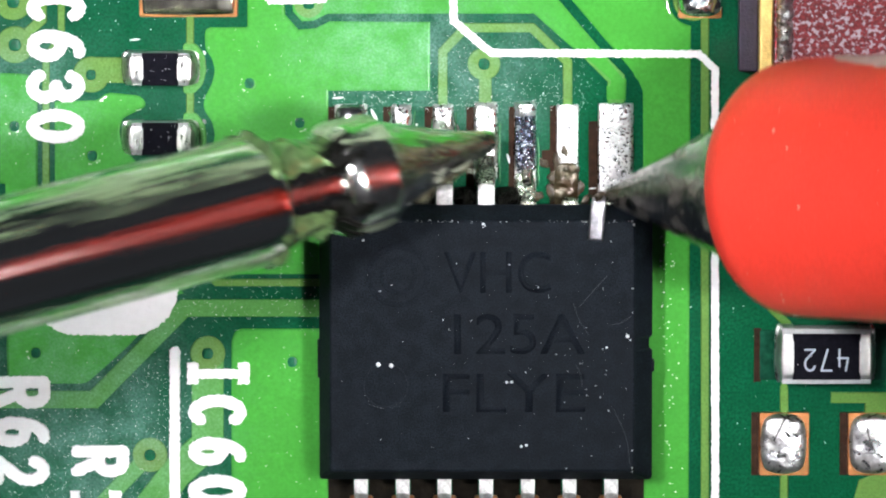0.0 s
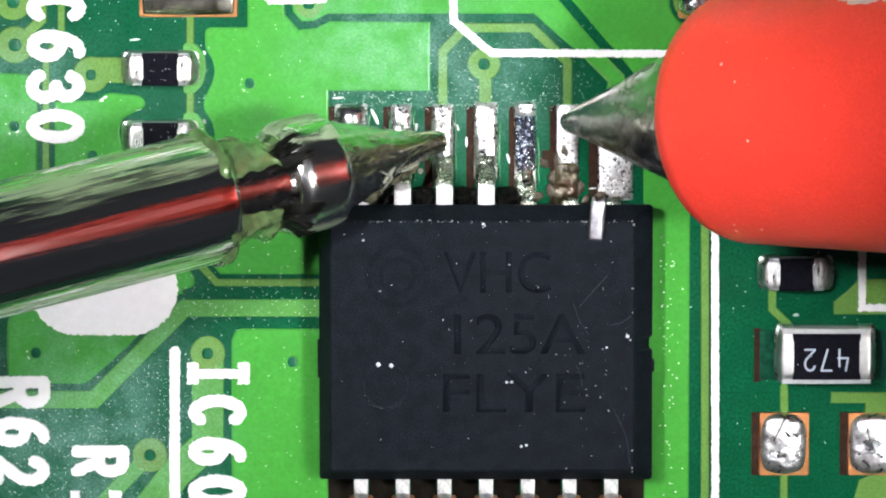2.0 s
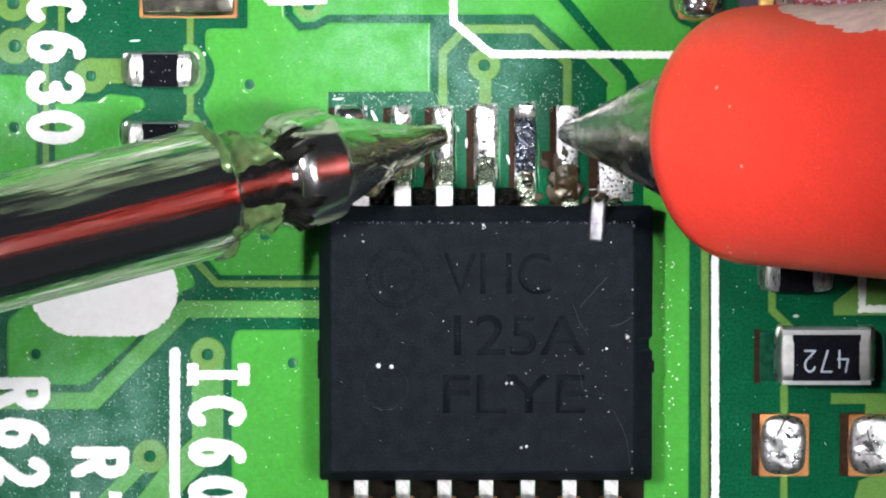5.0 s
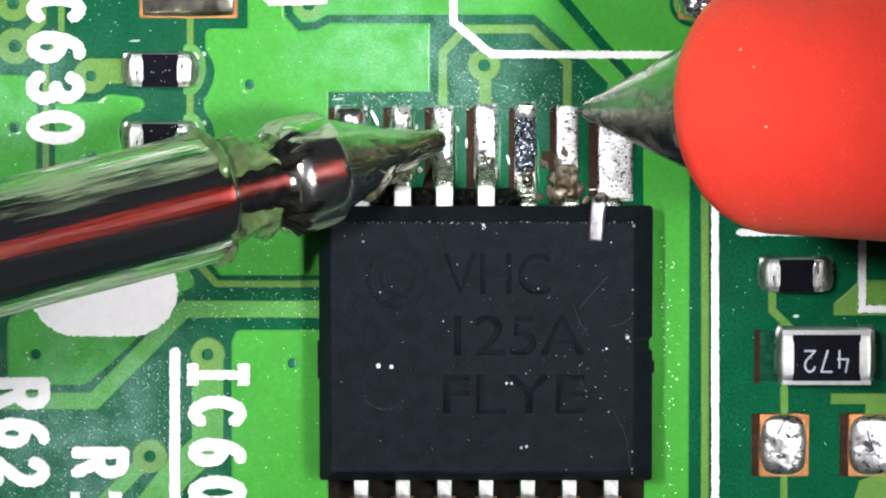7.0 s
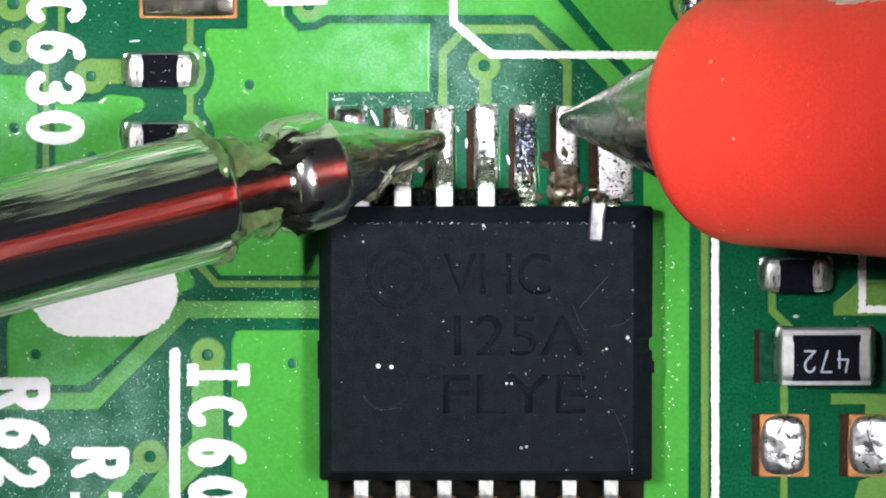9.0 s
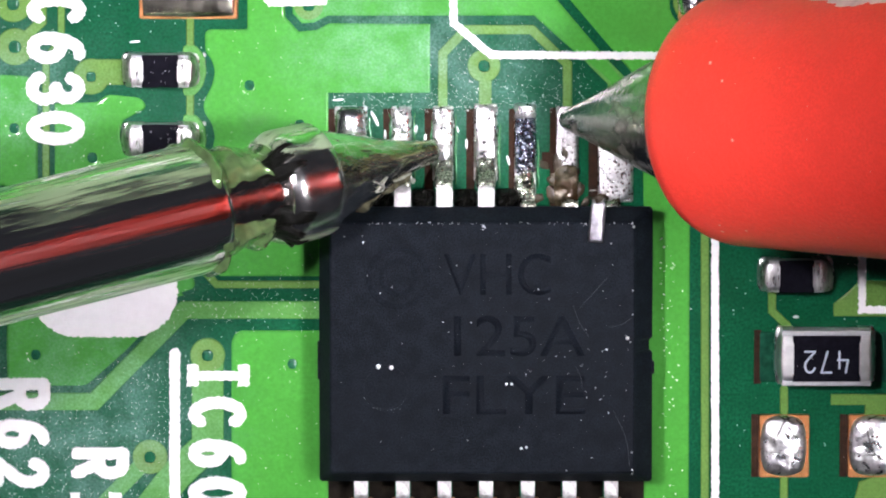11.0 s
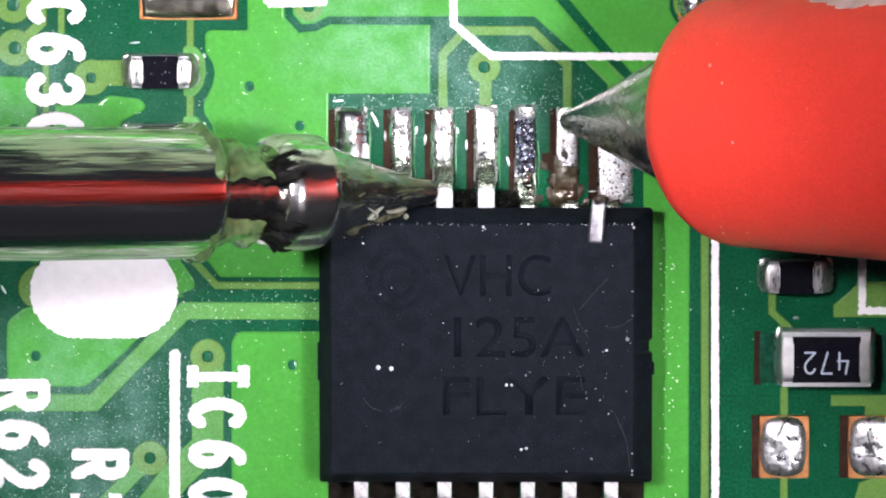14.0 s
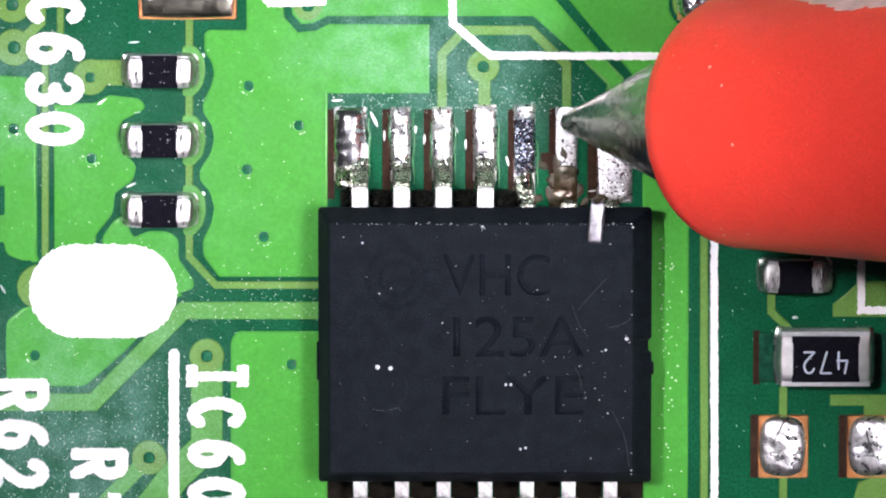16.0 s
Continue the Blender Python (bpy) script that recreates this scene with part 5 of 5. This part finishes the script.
def band_mesh():
    """The pale skin on the flat of the sleeve, a wedge with a ragged edge."""
    bm = bmesh.new()
    rows = []
    for i in range(49):
        a = 4.55 + 0.12 * i
        wide = min(1.0, i / 20) ** 0.6
        g0 = 92 - (40 + 3 * noise.noise(Vector((i * 0.35, 2, 0))) + 2 * noise.noise(Vector((i * 1.3, 7, 0)))) * wide
        rows.append([bm.verts.new((a, r * math.sin(radians(g)), r * math.cos(radians(g)))) for k in range(15)
                     for g in [g0 + (134 - g0) * k / 14] for r in [sleeve_radius(a, g) + 0.016 * math.sin(math.pi * k / 14) ** 0.3 - 0.003]])
    for p, q in zip(rows, rows[1:]):
        for k in range(14):
            bm.faces.new((p[k], p[k + 1], q[k + 1], q[k]))
    bmesh.ops.recalc_face_normals(bm, faces=bm.faces)
    return bm


part("pale_band", band_mesh(), PALE, probe, "pale strip along the sleeve", True)
rng = random.Random(12)
bm = bmesh.new()
marks = [(4.73, 29.3, 0.034), (5.07, 20.9, 0.026), (5.32, -4.1, 0.028), (4.19, -54.5, 0.028), (4.28, -49.0, 0.020), (4.75, -52.0, 0.022)]
marks += [(rng.uniform(3.7, 9), rng.uniform(-80, 80), rng.uniform(0.005, 0.012)) for _ in range(30)]
for a, g, size in marks:
    geo = bmesh.ops.create_icosphere(bm, subdivisions=1, radius=size)
    r = sleeve_radius(a, g)
    bmesh.ops.transform(bm, matrix=Matrix.Translation((a, r * math.sin(radians(g)), r * math.cos(radians(g)))) @ Matrix.Rotation(radians(-g), 4, "X") @ Matrix.Diagonal((1, 1, 0.35, 1)), verts=geo["verts"])
part("lint", bm, LINT, probe, "pale lint specks")


# ---- what moves ----
def iron_at(x, y, z, turn, lift=31):
    return pose(x * MM, (y + 0.03) * MM, (z + 0.24) * MM, 0, -lift, 180 + turn)


def probe_at(x, y, z, turn, lift, roll=-18):
    return pose(x * MM, y * MM, z * MM, roll, -lift, turn)


def motions():
    walk(iron, [
        (0.0, iron_at(0.70, 1.715, 0.7, 10.81)),
        (0.1, iron_at(0.126, 1.821, 0.5, 10.57)),
        (0.2, iron_at(-0.153, 1.800, 0.3, 10.59)),
        (0.4, iron_at(-0.179, 1.794, 0.25, 10.39)),
        (0.5, iron_at(-0.101, 1.666, 0.2, 10.34)),
        (0.6, iron_at(-0.188, 1.561, 0.2, 10.31)),
        (0.8, iron_at(-0.048, 1.675, 0.2, 10.34)),
        (1.0, iron_at(0.266, 1.815, 0.2, 10.36)),
        (1.2, iron_at(-0.031, 1.922, 0.3, 10.41)),
        (1.4, iron_at(-0.118, 1.661, 0.4, 10.33)),
        (1.5, iron_at(-0.013, 1.584, 0.25, 10.31)),
        (1.8, iron_at(-0.048, 1.622, 0.2, 10.32)),
        (2.0, iron_at(-0.074, 1.657, 0.2, 10.34)),
        (2.5, iron_at(-0.083, 1.701, 0.2, 10.35)),
        (3.0, iron_at(0.004, 1.815, 0.2, 10.38)),
        (3.5, iron_at(-0.039, 1.796, 0.2, 10.38)),
        (4.2, iron_at(-0.039, 1.803, 0.2, 10.38)),
        (6.3, iron_at(-0.083, 1.692, 0.2, 10.34)),
        (9.2, iron_at(-0.083, 1.698, 0.2, 10.34)),
        (10.3, iron_at(-0.118, 1.640, 0.2, 10.32)),
        (11.3, iron_at(-0.205, 1.520, 0.2, 10.29)),
        (11.5, iron_at(-0.135, 1.635, 0.2, 10.32)),
        (12.0, iron_at(-0.135, 1.663, 0.2, 10.33)),
        (12.2, iron_at(-0.188, 1.369, 0.4, 10.23)),
        (12.5, iron_at(-0.101, 0.850, 0.3, 9.65)),
        (12.8, iron_at(-0.066, 0.868, 0.3, 6.7)),
        (13.0, iron_at(-0.031, 0.860, 0.3, 5.67)),
        (13.3, iron_at(-0.031, 0.872, 0.3, 1.11)),
        (13.5, iron_at(-0.048, 0.927, 0.3, -0.9)),
        (13.8, iron_at(-0.048, 0.939, 0.3, -2.91)),
        (14.0, iron_at(-0.205, 0.932, 0.3, -3.62)),
        (14.5, iron_at(-0.118, 0.950, 0.3, -3.91)),
        (15.0, iron_at(-0.118, 0.925, 0.3, -3.92)),
        (15.1, iron_at(-0.118, 0.937, 0.4, -3.92)),
        (15.2, iron_at(0.022, 0.390, 0.9, -4.44)),
        (15.3, iron_at(0.334, 0.318, 1.1, -4.17)),
        (15.4, iron_at(0.299, 0.348, 1.2, -4.16)),
        (15.5, iron_at(0.179, 0.723, 1.5, -5.05)),
        (15.7, iron_at(-0.416, 2.359, 2.5, -3.5)),
        (15.8, iron_at(-0.530, 3.244, 3, -3.2)),
        (15.9, iron_at(-0.780, 6.208, 5, -2.19)),
        (16.0, iron_at(-0.931, 7.820, 6, -1.61)),
    ])
    walk(probe, [
        (0.0, probe_at(2.552, 0.841, 0.4, 7.94, 41.00, -5.06)),
        (0.2, probe_at(2.469, 1.588, 0.4, 7.50, 41.26, -3.88)),
        (0.3, probe_at(2.228, 1.681, 0.35, 7.12, 41.39, -3.29)),
        (0.4, probe_at(2.109, 1.773, 0.3, 6.76, 41.52, -2.71)),
        (0.5, probe_at(1.965, 1.856, 0.25, 6.89, 41.65, -2.12)),
        (0.6, probe_at(1.925, 1.870, 0.2, 7.07, 41.78, -1.53)),
        (0.8, probe_at(1.925, 1.970, 0.15, 7.07, 41.78, -1.53)),
        (1.0, probe_at(1.865, 1.965, 0.1, 7.13, 41.78, -1.53)),
        (1.5, probe_at(1.865, 1.947, 0.1, 7.16, 41.78, -1.53)),
        (2.5, probe_at(1.848, 1.965, 0.1, 7.20, 41.78, -1.53)),
        (3.0, probe_at(1.848, 1.956, 0.1, 7.23, 41.78, -1.53)),
        (3.3, probe_at(1.856, 1.925, 0.1, 7.25, 41.78, -1.53)),
        (3.5, probe_at(1.793, 2.277, 0.1, 5.01, 42.99, 2.94)),
        (4.0, probe_at(1.732, 2.231, 0.1, 5.04, 42.99, 2.94)),
        (4.2, probe_at(1.758, 2.196, 0.1, 5.06, 42.99, 2.94)),
        (5.0, probe_at(1.817, 1.812, 0.3, 4.96, 42.64, 0.72)),
        (5.8, probe_at(1.874, 0.969, 0.3, 5.60, 42.30, -1.50)),
        (6.3, probe_at(1.891, 0.660, 0.2, 7.62, 42.08, -2.89)),
        (6.4, probe_at(1.891, 0.854, 0.2, 7.52, 42.08, -2.89)),
        (6.5, probe_at(1.864, 0.933, 0.2, 7.50, 42.08, -2.89)),
        (6.6, probe_at(1.873, 0.977, 0.2, 7.47, 42.08, -2.89)),
        (6.7, probe_at(1.925, 1.030, 0.2, 7.45, 42.08, -2.89)),
        (6.9, probe_at(2.157, 2.010, 0.9, 6.11, 42.49, -2.83)),
        (7.0, probe_at(2.156, 2.260, 1.2, 7.37, 42.70, -2.79)),
        (7.1, probe_at(1.946, 2.236, 1.2, 6.68, 42.90, -2.76)),
        (7.2, probe_at(1.583, 1.722, 0.6, 7.25, 43.11, -2.73)),
        (7.3, probe_at(1.569, 1.383, 0.2, 8.26, 43.31, -2.70)),
        (7.5, probe_at(1.560, 1.331, 0.2, 8.29, 43.31, -2.70)),
        (7.7, probe_at(1.578, 1.313, 0.2, 8.32, 43.31, -2.70)),
        (7.8, probe_at(1.631, 1.358, 0.2, 8.54, 42.90, -2.57)),
        (7.9, probe_at(2.095, 2.075, 0.6, 8.43, 42.48, -2.43)),
        (8.0, probe_at(2.067, 2.523, 0.7, 6.90, 42.07, -2.30)),
        (8.1, probe_at(1.993, 2.123, 0.3, 7.12, 42.27, -2.40)),
        (8.2, probe_at(1.976, 2.021, 0.1, 6.65, 42.46, -2.51)),
        (8.3, probe_at(1.894, 1.905, 0.1, 6.74, 42.66, -2.62)),
        (8.5, probe_at(1.895, 1.927, 0.1, 6.73, 43.05, -2.83)),
        (9.0, probe_at(1.848, 1.995, 0.1, 6.87, 44.02, -3.35)),
        (11.3, probe_at(1.842, 2.015, 0.1, 6.37, 44.16, -2.99)),
        (12.5, probe_at(1.847, 2.016, 0.1, 6.38, 44.23, -2.79)),
        (14.5, probe_at(1.866, 2.014, 0.1, 6.40, 44.35, -2.48)),
        (15.4, probe_at(1.878, 2.003, 0.1, 6.42, 44.40, -2.34)),
        (16.0, probe_at(1.877, 1.989, 0.1, 6.42, 44.44, -2.24)),
    ])


motions()
